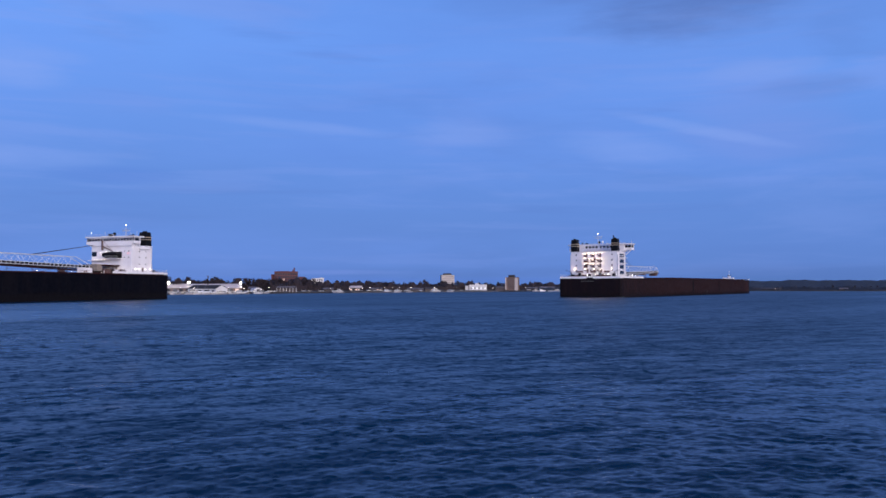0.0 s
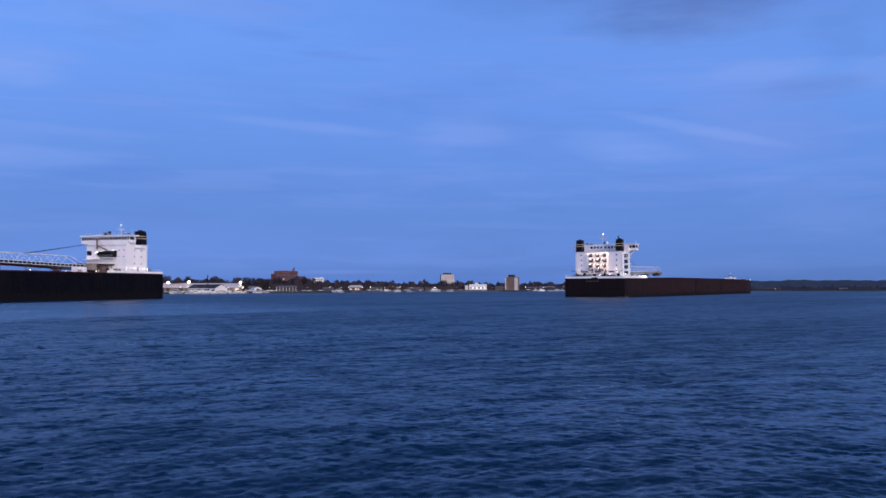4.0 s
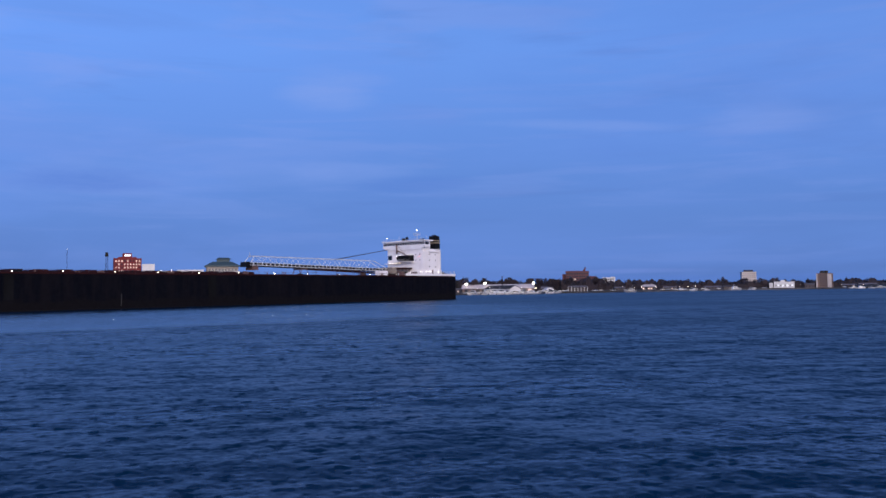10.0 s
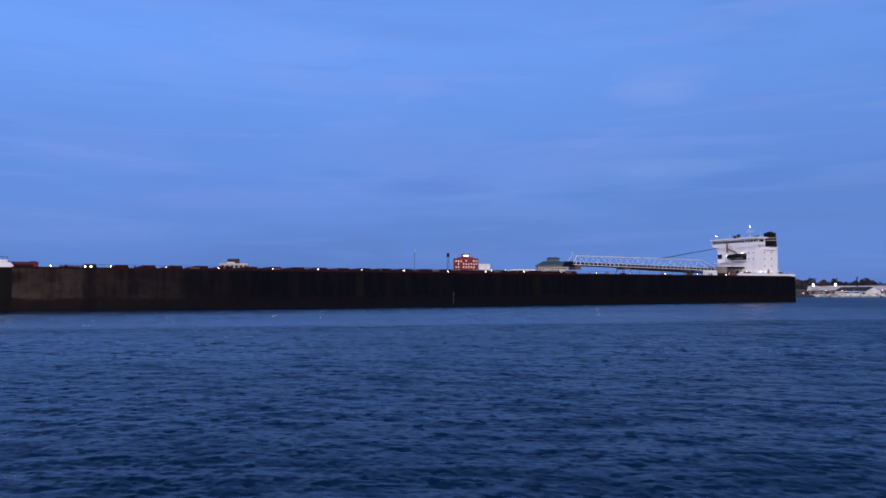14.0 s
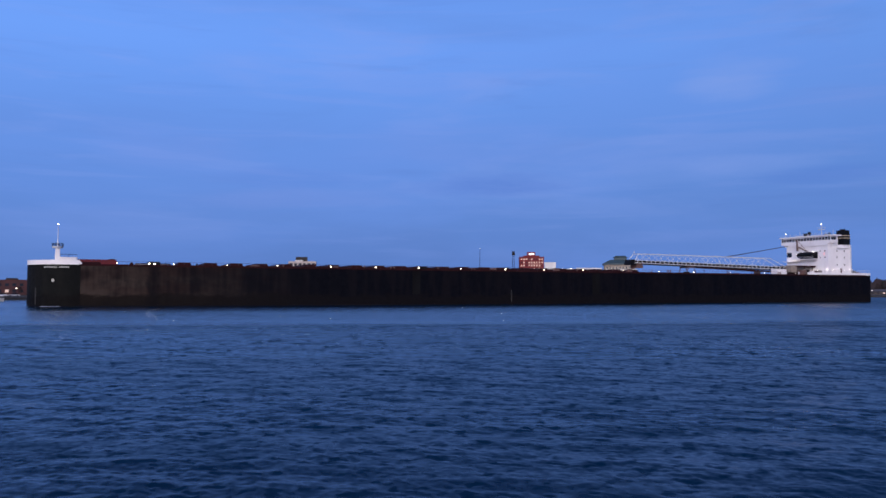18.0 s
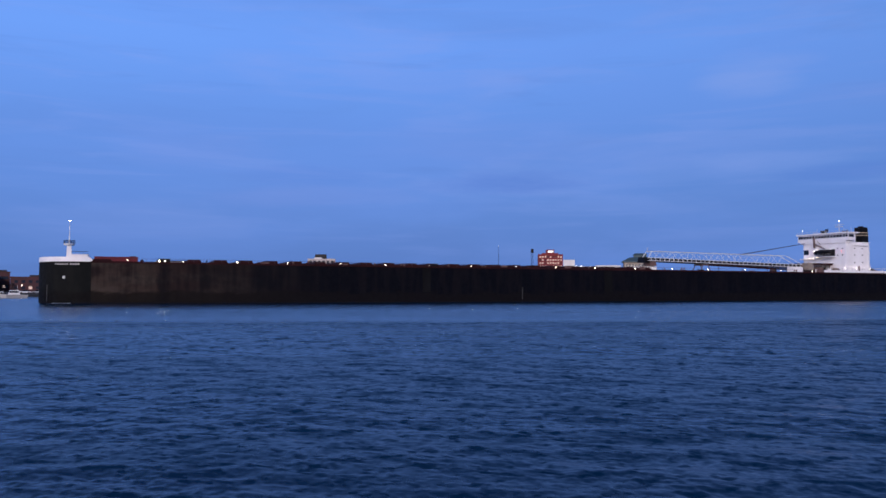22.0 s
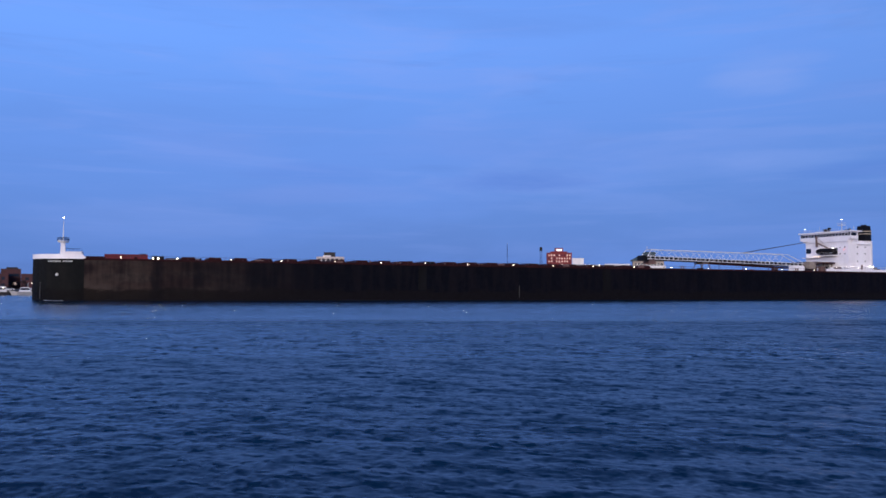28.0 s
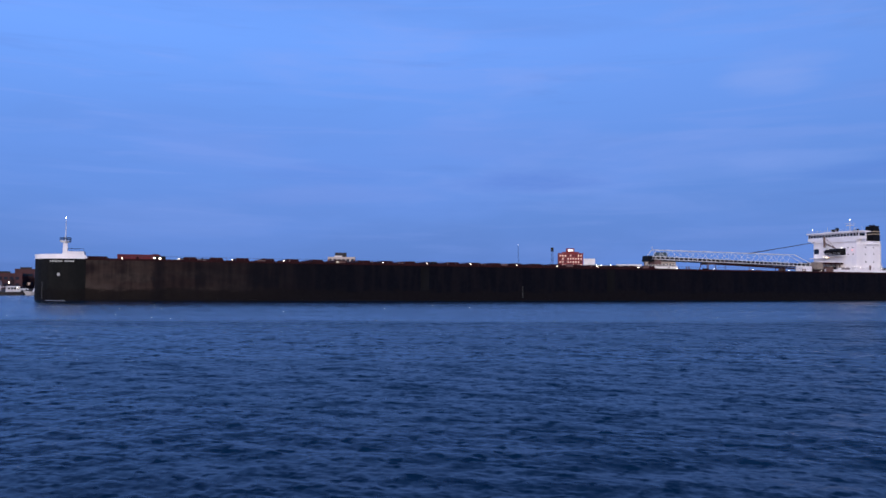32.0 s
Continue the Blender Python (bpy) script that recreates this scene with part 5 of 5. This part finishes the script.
    windows(b, "front", 2.0, 2.1, 7, 6, -8.8, 8.8, 1.0, 21.2, lit=0.05, seed=10, sill=False)
    for x0, x1 in ((-9.4, -7.9), (7.9, 9.4)):
        part("balcony_bay", Shape().box(x0, x1, -0.9, 0.02, 0, 20.4), M["brick"], b)
    for x in (-8.9, -5.9, -3, 0, 3, 5.9, 8.9):
        part("pier", Shape().box(x - 0.3, x + 0.3, -0.5, 0, 0, 22.0), M["beige"], b)
    part("plant_room", Shape().box(-4.6, 2.8, 3, 10, 21.6, 25.2), M["roof"], b)
    part("plant_screen", Shape().box(-5.0, 0.2, 1.5, 3, 21.6, 23.0), M["whitewall"], b)
    # brick hospital block on the rise
    b = block("brick_hospital", 10.88, 905, 25, 16, 19.8, "brick", "broad red-brown brick block with stepped roofline", parapet=0.8)
    windows(b, "front", 2.0, 1.6, 5, 9, -12, 12, 4, 19.2, lit=0.03, seed=11, sill=False)
    part("stair_tower", Shape().box(6.5, 9.0, 2, 6, 19.8, 22.6), M["brick"], b)
    part("chimney", Shape().tube((8.6, 5, 22.4), (8.6, 5, 24.8), 0.7, 0.6, n=8), M["brick"], b)
    part("side_wing", Shape().box(12.5, 20.5, 3, 15, -2, 15.0), M["brick"], b)
    part("side_wing", Shape().box(-16, -12.5, 4, 15, -2, 17.5), M["brick"], b)
    part("roof_plant", Shape().box(-9, 3, 5, 12, 19.8, 21.0), M["brick"], b)
    b = block("white_block", 8.75, 930, 14, 10, 13.0, "whitewall", "small white block above the trees")
    windows(b, "front", 1.4, 1.4, 2, 5, -6, 6, 8, 12.6, seed=12, sill=False)
    part("roof_plant", Shape().box(2.5, 6.3, 2, 6, 13, 14.2), M["whitewall"], b)
    # two apartment towers
    b = block("beige_tower", -0.30, 1100, 17.2, 15, 19.2, "beige", "beige apartment tower with a dark plant room", turn=8)
    windows(b, "front", 1.2, 1.0, 7, 6, -8, 8, 1, 18.8, lit=0.04, seed=13, sill=False)
    part("plant_room", Shape().box(-5.0, 5.0, 3, 12, 19.2, 22.0), M["roof"], b)
    b = block("tan_tower", -4.72, 955, 14.0, 13, 14.1, "tan", "tan brick apartment tower with pale corner bays", turn=-10)
    for x0, x1 in ((-7.2, -6.0), (3.8, 7.2)):
        part("corner_bay", Shape().box(x0, x1, -0.6, 3, -2, 13.9), M["beige"], b)
    windows(b, "front", 1.2, 1.1, 6, 4, -3.9, 4.5, 0.5, 13.9, lit=0.05, seed=14, sill=False)
    part("plant_room", Shape().box(-4.0, 2.6, 3, 11, 14.1, 17.4), M["roof"], b)
    # white floodlit hall
    b = block("white_hall", -2.4, 930, 20, 14, 5.8, "whitewall", "white hall with bright lit openings", parapet=0.4)
    windows(b, "front", 0.9, 1.3, 1, 8, -9, 9, 0.6, 3.6, lit=0.7, lit_mat="litwhite", seed=15)
    part("gable", Shape().box(-4.0, 1.5, 0.5, 8, 5.8, 7.8, (1.2, 0.2)), M["whitewall"], b)
    part("side_shed", Shape().box(-14.5, -11, 1, 9, -2, 5.0), M["whitewall"], b)
    # marina: long pale hall, boat shed, arched shelter, pavilion
    b = thing("marina_hall", facing(16.35, 690, 1.2, 0), "long low marina hall with pale metal roof", "building")
    part("wall", Shape().box(-30, 30, 0, 16, -2, 3.6), M["tan"], b)
    part("roof", Shape().add([(-30.6, -0.8, 3.4), (30.6, -0.8, 3.4), (30.6, 8, 6.9), (-30.6, 8, 6.9), (-30.6, 16.8, 3.4), (30.6, 16.8, 3.4)], [(0, 1, 2, 3), (3, 2, 5, 4), (0, 3, 4), (1, 5, 2), (4, 5, 1, 0)]), M["pinkroof"], b)
    windows(b, "front", 3.0, 2.2, 1, 12, -29, 29, 0.4, 3.2, lit=0.2, seed=16, sill=False)
    for x, z in ((26.5, 7.9), (11.0, 8.3), (-29.4, 8.0)):
        part("flood_lamp", Shape().ball((-x * 1.0, -1.2, z - 0.4), 0.78, n=10), M["flood"], b)
        part("lamp_bracket", Shape().tube((-x, 3, 5.0), (-x, -1.2, z - 1.0), 0.12, n=5), M["steel"], b)
    b = thing("boat_shed", facing(16.45, 648, 1.2, -48), "white boat shed with a low gable roof", "shed")
    part("wall", Shape().add([(-15, 0, -2), (15, 0, -2), (15, 12, -2), (-15, 12, -2), (-15, 0, 3.0), (15, 0, 3.0), (15, 12, 3.0), (-15, 12, 3.0), (15, 6, 5.6), (-15, 6, 5.6)],
                             [(0, 1, 5, 4), (2, 3, 7, 6), (1, 2, 6, 8, 5), (3, 0, 4, 9, 7), (3, 2, 1, 0)]), M["whitewall"], b)
    part("roof", Shape().add([(-15.4, -0.5, 2.9), (15.4, -0.5, 2.9), (15.4, 6, 5.8), (-15.4, 6, 5.8), (-15.4, 12.5, 2.9), (15.4, 12.5, 2.9)], [(0, 1, 2, 3), (3, 2, 5, 4)]), M["roof"], b)
    windows(b, "front", 2.0, 1.1, 1, 8, -14, 14, 0.4, 2.2, lit=0.1, lit_mat="litwhite", seed=17, sill=False)
    b = thing("arched_shelter", facing(12.75, 700, 1.2, 20), "small white arched fabric shelter", "shelter")
    arch = Shape()
    n = 12
    vs = [(4.2 * math.cos(math.pi * k / n), y, 3.6 * math.sin(math.pi * k / n)) for y in (0, 9) for k in range(n + 1)]
    arch.add(vs, [(k, k + 1, n + 2 + k, n + 1 + k) for k in range(n)] + [tuple(range(n, -1, -1)), tuple(range(n + 1, 2 * n + 2))])
    part("cover", arch, M["whitewall"], b)
    part("door", Shape().box(-1.4, 1.4, -0.06, 0.05, 0, 2.4), M["pane"], b)
    b = thing("shore_pavilion", facing(10.85, 715, 1.2), "pale waterfront pavilion with posts and low roof", "pavilion")
    part("wall", Shape().box(-8, 8, 2.5, 9, -2, 3.6), M["clapboard"], b)
    part("roof", Shape().box(-9.2, 9.2, -0.5, 10, 3.6, 5.0, (2.0, 3.0)), M["shingle"], b)
    for k in range(7):
        part("post", Shape().box(-8.2 + 2.73 * k - 0.2, -8.2 + 2.73 * k + 0.2, 0.2, 0.6, -2, 3.6), M["whitewall"], b)
    b = thing("ferry_house", facing(6.1, 790, 1.2), "small waterfront house with lit corners", "building")
    part("wall", Shape().box(-6.5, 6.5, 0, 8, -2, 3.4), M["clapboard"], b)
    part("roof", Shape().box(-7.4, 7.4, -0.8, 8.8, 3.4, 5.4, (2.4, 3.6)), M["pinkroof"], b)
    for x in (-6.8, 6.6):
        part("wall_lamp", Shape().ball((x, -0.9, 3.2), 0.22), M["street"], b)
    windows(b, "front", 1.5, 1.3, 1, 5, -6, 6, 0.6, 2.8, lit=0.4, seed=18)
    # low white roofs further round
    rng = random.Random(21)
    for az, r, w, h in ((13.0, 735, 10, 4.5), (4.7, 820, 12, 3.5), (2.0, 860, 16, 3.2), (0.9, 870, 12, 3.6), (-3.9, 925, 9, 5.0), (-6.1, 1000, 14, 3.6), (-7.2, 1030, 18, 4.4), (-8.3, 1075, 12, 4.2), (19.6, 640, 14, 4.0), (21.5, 630, 16, 5.0), (8.0, 760, 9, 3.5),
                        (-21.7, 1062, 22, 2.6), (-20.9, 1064, 8, 2.4), (-26.0, 1052, 9, 2.6)):
        b = thing("shore_house", facing(az, r, 1.3, rng.uniform(-15, 15)), "low pale house on the shore", "house", "low houses along the shore")
        part("wall", Shape().box(-w / 2, w / 2, 0, 7, -2, h * 0.6), M["clapboard"] if rng.random() < 0.8 else M["whitewall"], b)
        part("roof", Shape().add([(-w / 2 - 0.4, -0.5, h * 0.6), (w / 2 + 0.4, -0.5, h * 0.6), (w / 2 + 0.4, 3.5, h), (-w / 2 - 0.4, 3.5, h), (-w / 2 - 0.4, 7.5, h * 0.6), (w / 2 + 0.4, 7.5, h * 0.6)],
                                 [(0, 1, 2, 3), (3, 2, 5, 4), (0, 3, 4), (1, 5, 2)]), M["shingle"], b)
        windows(b, "front", 1.2, 1.0, 1, max(2, int(w / 3)), -w / 2, w / 2, 0.3, h * 0.6, lit=0.2, seed=int(w * 7), sill=False)
    # brick waterfront buildings beyond the bow
    for az, r, w, h, wall in ((78.3, 428, 16, 7.2, "darkbrick"), (77.1, 440, 8.5, 9.4, "darkbrick"), (75.2, 430, 20, 7.0, "darkbrick"), (73.4, 434, 8, 8.2, "darkbrick"), (80.4, 422, 16, 6.6, "darkbrick"), (84, 420, 16, 8.0, "tan")):
        b = block("waterfront_building", az, r, w, 12, h, wall, "low brick waterfront building with flat roof", base=1.3)
        windows(b, "front", 1.5, 1.3, 2, 6, -w / 2 + 1, w / 2 - 1, 0.8, h - 0.4, lit=0.12, seed=int(az), sill=False)
        part("roof_plant", Shape().box(-2, 3, 3, 7, h, h + 1.3), M["roof"], b)

    m = thing("flag_pole", facing(16.05, 668, 1.2), "dark pole with a grey head by the marina", "pole")
    part("pole", Shape().tube((0, 0, -0.5), (0, 0, 12.6), 0.45, 0.32, n=8), M["dark"], m)
    part("pole_head", Shape().box(-0.6, 0.6, -0.4, 0.4, 12.2, 13.2, (0.2, 0.1)), M["shingle"], m)
    part("crosspiece", Shape().box(-0.9, 0.9, -0.12, 0.12, 8.8, 9.2), M["dark"], m)
    # red brick store and a pale hall that show above the fore deck
    b = block("brick_store", 70.45, 445, 20.5, 14, 17.5, "store", "broad deep red brick store with flat roof", base=1.3)
    windows(b, "front", 1.4, 1.4, 4, 7, -9.5, 9.5, 1.5, 15.5, lit=0.05, seed=41, sill=False)
    part("side_wing", Shape().box(-13.5, -10.3, 1, 12, -2, 15.6), M["store"], b)
    part("roof_stair", Shape().box(6.5, 9.5, 2, 5, 17.5, 18.4), M["roof"], b)
    b = block("pale_hall", 67.0, 450, 17, 12, 16.0, "pinkroof", "pale hall under a dark overhanging roof", base=1.3, parapet=0)
    part("roof_overhang", Shape().box(-8, 9.5, -1.0, 13, 16.15, 16.5, (0.3, 0.3)), M["maroon"], b)
    windows(b, "front", 1.6, 1.4, 4, 6, -8, 8, 1.5, 15.2, lit=0.1, seed=42, sill=False)
    # boats and docks
    # front docks extended as the dark shadow line under the boats
    for az, r, ln in ((17.3, 608, 66), (13.2, 642, 30), (17.6, 626, 46), (14.6, 648, 34), (76.0, 352, 40), (3.0, 806, 60), (8.2, 728, 40), (-5.5, 930, 40)):
        d = thing("floating_dock", facing(az, r, 0.0), "low grey timber dock at the water's edge", "dock", "docks along the shore")
        part("planking", Shape().box(-ln / 2, ln / 2, 0, 2.4, 0.45, 0.7), M["timber"], d)
        for k in range(int(ln / 6) + 1):
            part("pile", Shape().tube((-ln / 2 + 6 * k, 2.2, -1), (-ln / 2 + 6 * k, 2.2, 1.7), 0.18, n=6), M["timber"], d)
    boat = thing("motor_boat", facing(18.4, 620, 0.0), "small white moored motor boat", "boat", "boats in the marina")
    hullv = [(-3.6, -1.2, 0.9), (2.0, -1.3, 1.0), (4.2, 0, 1.35), (2.0, 1.3, 1.0), (-3.6, 1.2, 0.9), (-3.3, -0.8, -0.3), (2.0, -0.7, -0.3), (3.2, 0, -0.2), (2.0, 0.7, -0.3), (-3.3, 0.8, -0.3)]
    part("hull", Shape().add(hullv, [(0, 1, 2, 3, 4), (5, 6, 1, 0), (6, 7, 2, 1), (7, 8, 3, 2), (8, 9, 4, 3), (9, 5, 0, 4)]), M["gelcoat"], boat)
    part("cabin", Shape().box(-1.6, 1.6, -0.95, 0.95, 0.95, 2.2, (0.5, 0.15)), M["gelcoat"], boat)
    part("windscreen", Shape().box(-1.2, 1.35, -0.99, 0.99, 1.5, 2.0, (0.2, 0.05)), M["glass"], boat)
    part("mast", Shape().tube((-0.8, 0, 2.1), (-0.8, 0, 3.6), 0.05, n=5), M["steel"], boat)
    for k, (az, r) in enumerate(((17.9, 616), (17.3, 622), (16.8, 618), (16.4, 628), (15.9, 625), (15.4, 632), (15.0, 640), (14.4, 640), (14.0, 645), (76.3, 346),
                                 (12.3, 672), (4.0, 800), (3.3, 802), (2.4, 812), (-6.8, 955), (18.7, 622), (18.1, 632), (17.5, 634), (17.0, 636), (16.6, 620), (16.1, 615), (15.6, 640), (15.2, 622), (14.8, 652), (14.2, 655), (13.6, 660),
                                 (12.8, 668), (-6.4, 950), (-7.4, 962), (-7.8, 968), (-8.2, 985), (0.6, 846), (-0.4, 858), (7.3, 735))):
        c = copy_thing(boat, facing(az, r, 0.05, rng.uniform(-25, 25) + (180 if k % 3 == 0 else 0)))
        q = rng.choice((0.8, 1.0, 1.2, 1.5, 1.7)) if k > 15 else rng.choice((0.8, 1.0, 1.0, 1.3))
        c.scale = (q, q, q)
    # parked cars along the shore road
    car = thing("parked_car", facing(13.4, 684, 1.5), "parked car on the shore road", "car", "cars parked along the shore")
    part("body", Shape().box(-2.2, 2.2, -0.88, 0.88, 0.32, 0.92, (0.12, 0.08)), M["carpaint"], car)
    part("cabin", Shape().box(-1.5, 1.0, -0.78, 0.78, 0.92, 1.48, (0.42, 0.14)), M["glass"], car)
    tyre = Shape().tube((0, -0.1, 0), (0, 0.1, 0), 0.33, n=10).mesh("wheel", M["rubber"])
    for x in (-1.4, 1.4):
        for y in (-0.82, 0.82):
            part("wheel", tyre, None, car, at=(x, y, 0.33))
    for az in (13.0, 12.5, 12.2, 11.9, 11.7, 9.7, 9.3, 8.5, 7.6, 7.2, 5.2, 4.8, 4.4, 3.8, 3.1, 2.6, 1.6, 0.4, -0.6, -1.2, -5.9, -7.9, 75.0, 75.7, 77.2):
        copy_thing(car, facing(az, bank(az) + 7, 1.32, rng.uniform(-8, 8) + rng.choice((0, 180))))
    # low charter boat at the quay beyond the bow
    b = thing("charter_boat", facing(77.9, 350, 0.0, 4), "low dark charter boat with a white cabin and lit lamps", "boat")
    part("hull", Shape().add([(-6.5, -1.9, 1.1), (4.5, -2.0, 1.2), (8.0, 0, 1.7), (4.5, 2.0, 1.2), (-6.5, 1.9, 1.1), (-6.2, -1.5, -0.4), (4.2, -1.4, -0.4), (6.8, 0, -0.3), (4.2, 1.4, -0.4), (-6.2, 1.5, -0.4)],
                             [(0, 1, 2, 3, 4), (5, 6, 1, 0), (6, 7, 2, 1), (7, 8, 3, 2), (8, 9, 4, 3), (9, 5, 0, 4)]), M["timber"], b)
    part("cabin", Shape().box(-1.5, 3.6, -1.5, 1.5, 1.15, 3.3, (0.35, 0.15)), M["whitewall"], b)
    for k in range(4):
        part("cabin_window", Shape().box(-0.8 + 1.05 * k, -0.1 + 1.05 * k, -1.46, -1.36, 2.1, 2.8), M["glass"], b)
    part("canopy", Shape().box(-5.6, -1.5, -1.6, 1.6, 2.9, 3.1, (0.1, 0.1)), M["whitewall"], b)
    for x in (-5.4, -3.6):
        for y in (-1.5, 1.5):
            part("canopy_post", Shape().tube((x, y, 1.05), (x, y, 2.95), 0.05, n=5), M["steel"], b)
    for x in (-4.6, 2.6):
        part("deck_lamp", Shape().ball((x, -1.7, 2.75), 0.11), M["street"], b)
    # low white boathouse at the quay beyond the bow
    b = thing("quay_boathouse", facing(78.9, 376, 1.2, 6), "small pale boathouse with a low grey roof on the quay", "boathouse")
    part("wall", Shape().box(-3.4, 3.4, 0, 6, -1, 2.6), M["pinkroof"], b)
    part("roof", Shape().add([(-3.8, -0.4, 2.5), (3.8, -0.4, 2.5), (3.8, 3, 4.2), (-3.8, 3, 4.2), (-3.8, 6.4, 2.5), (3.8, 6.4, 2.5)], [(0, 1, 2, 3), (3, 2, 5, 4), (0, 3, 4), (1, 5, 2)]), M["shingle"], b)
    part("boat_door", Shape().box(-1.5, 1.5, -0.06, 0.05, -0.4, 2.0), M["roof"], b)
    # street lamps
    lamp = thing("street_lamp", facing(9.4, 712, 1.2), "lit street lamp on a dark post", "street lamp", "street lamps along the shore")
    part("post", Shape().tube((0, 0, -0.5), (0, 0, 3.4), 0.09, 0.06, n=6), M["dark"], lamp)
    part("arm", Shape().tube((0, 0, 3.3), (0, -0.9, 3.6), 0.05, n=5), M["dark"], lamp)
    part("lantern", Shape().ball((0, -0.9, 3.45), 0.2, flat=0.8), M["street"], lamp)
    for az in (-8.35, -7.0, 16.9, 17.8, 13.7, 8.7, 7.85, 7.1, 5.1, 4.15, 3.55, 3.1, 2.3, 0.6, -0.9, -3.4, -5.7, 10.3, 12.0, 14.7, 18.9, 19.8, 74.9, 75.9, 78.0, 72.0):
        copy_thing(lamp, facing(az, bank(az) + rng.uniform(10, 26), 1.25, rng.uniform(-20, 20)))


town()


# ---- trees ----
def tree(seed, height, mat, conical, label):
    """A tapered trunk with limbs and a crown of many small twig clumps, with gaps."""
    rng = random.Random(seed)
    t = thing("tree", Matrix(), label, "tree", "trees along the town shore")
    part("trunk", Shape().tube((0, 0, -0.6), (0.15, 0.1, height * 0.55), height * 0.022, height * 0.012, n=7).tube((0.15, 0.1, height * 0.55), (0.0, 0.2, height * 0.93), height * 0.012, 0.03, n=5), M["bark"], t)
    crown, limbs = Shape(), Shape()
    for k in range(16 if not conical else 20):
        u = k / 15 if not conical else k / 19
        z0 = height * (0.22 + 0.6 * u) if not conical else height * (0.12 + 0.8 * u)
        a = k * 2.4 + rng.uniform(-0.4, 0.4)
        reach = height * ((0.30 * (1 - abs(u - 0.4))) if not conical else 0.20 * (1.04 - u)) * rng.uniform(0.75, 1.15)
        lift = reach * (0.75 if not conical else -0.1)
        tip = Vector((math.cos(a) * reach, math.sin(a) * reach, z0 + lift))
        root = Vector((0, 0, z0))
        limbs.tube(root, tip, height * 0.007, 0.03, n=4)
        for q in range(13):
            f = rng.uniform(0.3, 1.08)
            c = root.lerp(tip, f) + Vector((rng.gauss(0, 0.5), rng.gauss(0, 0.5), rng.gauss(0.1, 0.45))) * height * 0.06
            s = height * rng.uniform(0.030, 0.062)
            d = [Vector((rng.gauss(0, 1), rng.gauss(0, 1), rng.gauss(0, 0.8))).normalized() * s for _ in range(4)]
            crown.add([c + e for e in d], [(0, 1, 2), (0, 2, 3), (0, 3, 1), (1, 3, 2)])
    part("branching", limbs, M["bark"], t)
    part("crown", crown, M[mat], t)
    return t


def woods():
    kinds = [tree(k, h, m, c, l) for k, (h, m, c, l) in enumerate((
        (11, "leaf", False, "bare brown spring tree with dense twigs"), (9, "leaf", False, "low bare brown tree with spreading twigs"), (13, "leaf", False, "tall bare brown tree with fine twigs"),
        (10, "leaf2", True, "dark pointed evergreen tree"), (12, "leaf2", True, "tall dark evergreen tree")))]
    rng = random.Random(77)
    spots = []
    az = 19.4
    while az > -9.0:
        spots.append((az, bank(az) + rng.uniform(70, 120), 1.0))
        spots.append((az + 0.15, bank(az) + rng.uniform(130, 200), 1.12))
        if rng.random() < 0.30 and not (13 < az < 19):
            spots.append((az + 0.07, bank(az) + rng.uniform(25, 55), 0.6))
        az -= rng.uniform(0.20, 0.36)
    az = 86.0
    while az > 72:
        spots.append((az, bank(az) + rng.uniform(28, 60), 0.62))
        spots.append((az + 0.3, bank(az) + rng.uniform(90, 130), 0.85))
        az -= rng.uniform(0.5, 0.9)
    az = -9.2
    while az > -29:
        spots.append((az, bank(az) + rng.uniform(18, 34), 0.5))
        az -= rng.uniform(0.3, 0.9)
    for i, (az, r, s) in enumerate(spots):
        k = kinds[rng.choice((0, 0, 1, 1, 2, 0, 3, 1)) if az < 9 else rng.choice((0, 0, 1, 2))]
        p = polar(az, r, 1.8)
        m = pose(p.x, p.y, p.z, 0, 0, rng.uniform(0, 360))
        if i < len(kinds):
            k = kinds[i]
            k.matrix_basis = m
            k.scale = (s, s, s * rng.uniform(0.9, 1.1))
            continue
        c = copy_thing(k, m)
        q = s * rng.uniform(0.85, 1.12) * (0.80 if az < 9 else 0.95 if az < 40 else 0.62)
        c.scale = (q * rng.uniform(1.0, 1.25), q * rng.uniform(1.0, 1.25), q * rng.uniform(0.85, 1.1))


woods()


# ---- what moves ----
def sail(ship, x, y, heading, speed, turn, off, z):
    """Rows for a ship that holds its speed; x, y: the stern at 10 s; off: metres to starboard of that place; degrees and seconds."""
    rows = []
    for k in range(0, 33, 4):
        t = float(k)
        a, am = heading + turn * (t - 10), heading + turn * (t - 10) / 2
        px = x + speed * (t - 10) * math.cos(am) + off * math.sin(a)
        py = y + speed * (t - 10) * math.sin(am) - off * math.cos(a)
        rows.append((t, pose(px, py, z, 0, 0, math.degrees(a))))
    walk(ship, rows)


def motions():
    sail(near_ship, -123.636, 352.985, -1.930724, 0.7078, 0.000169, 16.0, 0.0)
    sail(far_ship, 80.276, 414.633, 1.017926, 1.6737, 0.000083, 0.0, -1.35)
    # the wind waves run towards the near shore
    walk(water, [(float(t), pose(0.14 * (t - 16), -0.42 * (t - 16), 0.02 * math.sin(t * 0.9))) for t in range(0, 33, 2)])


motions()
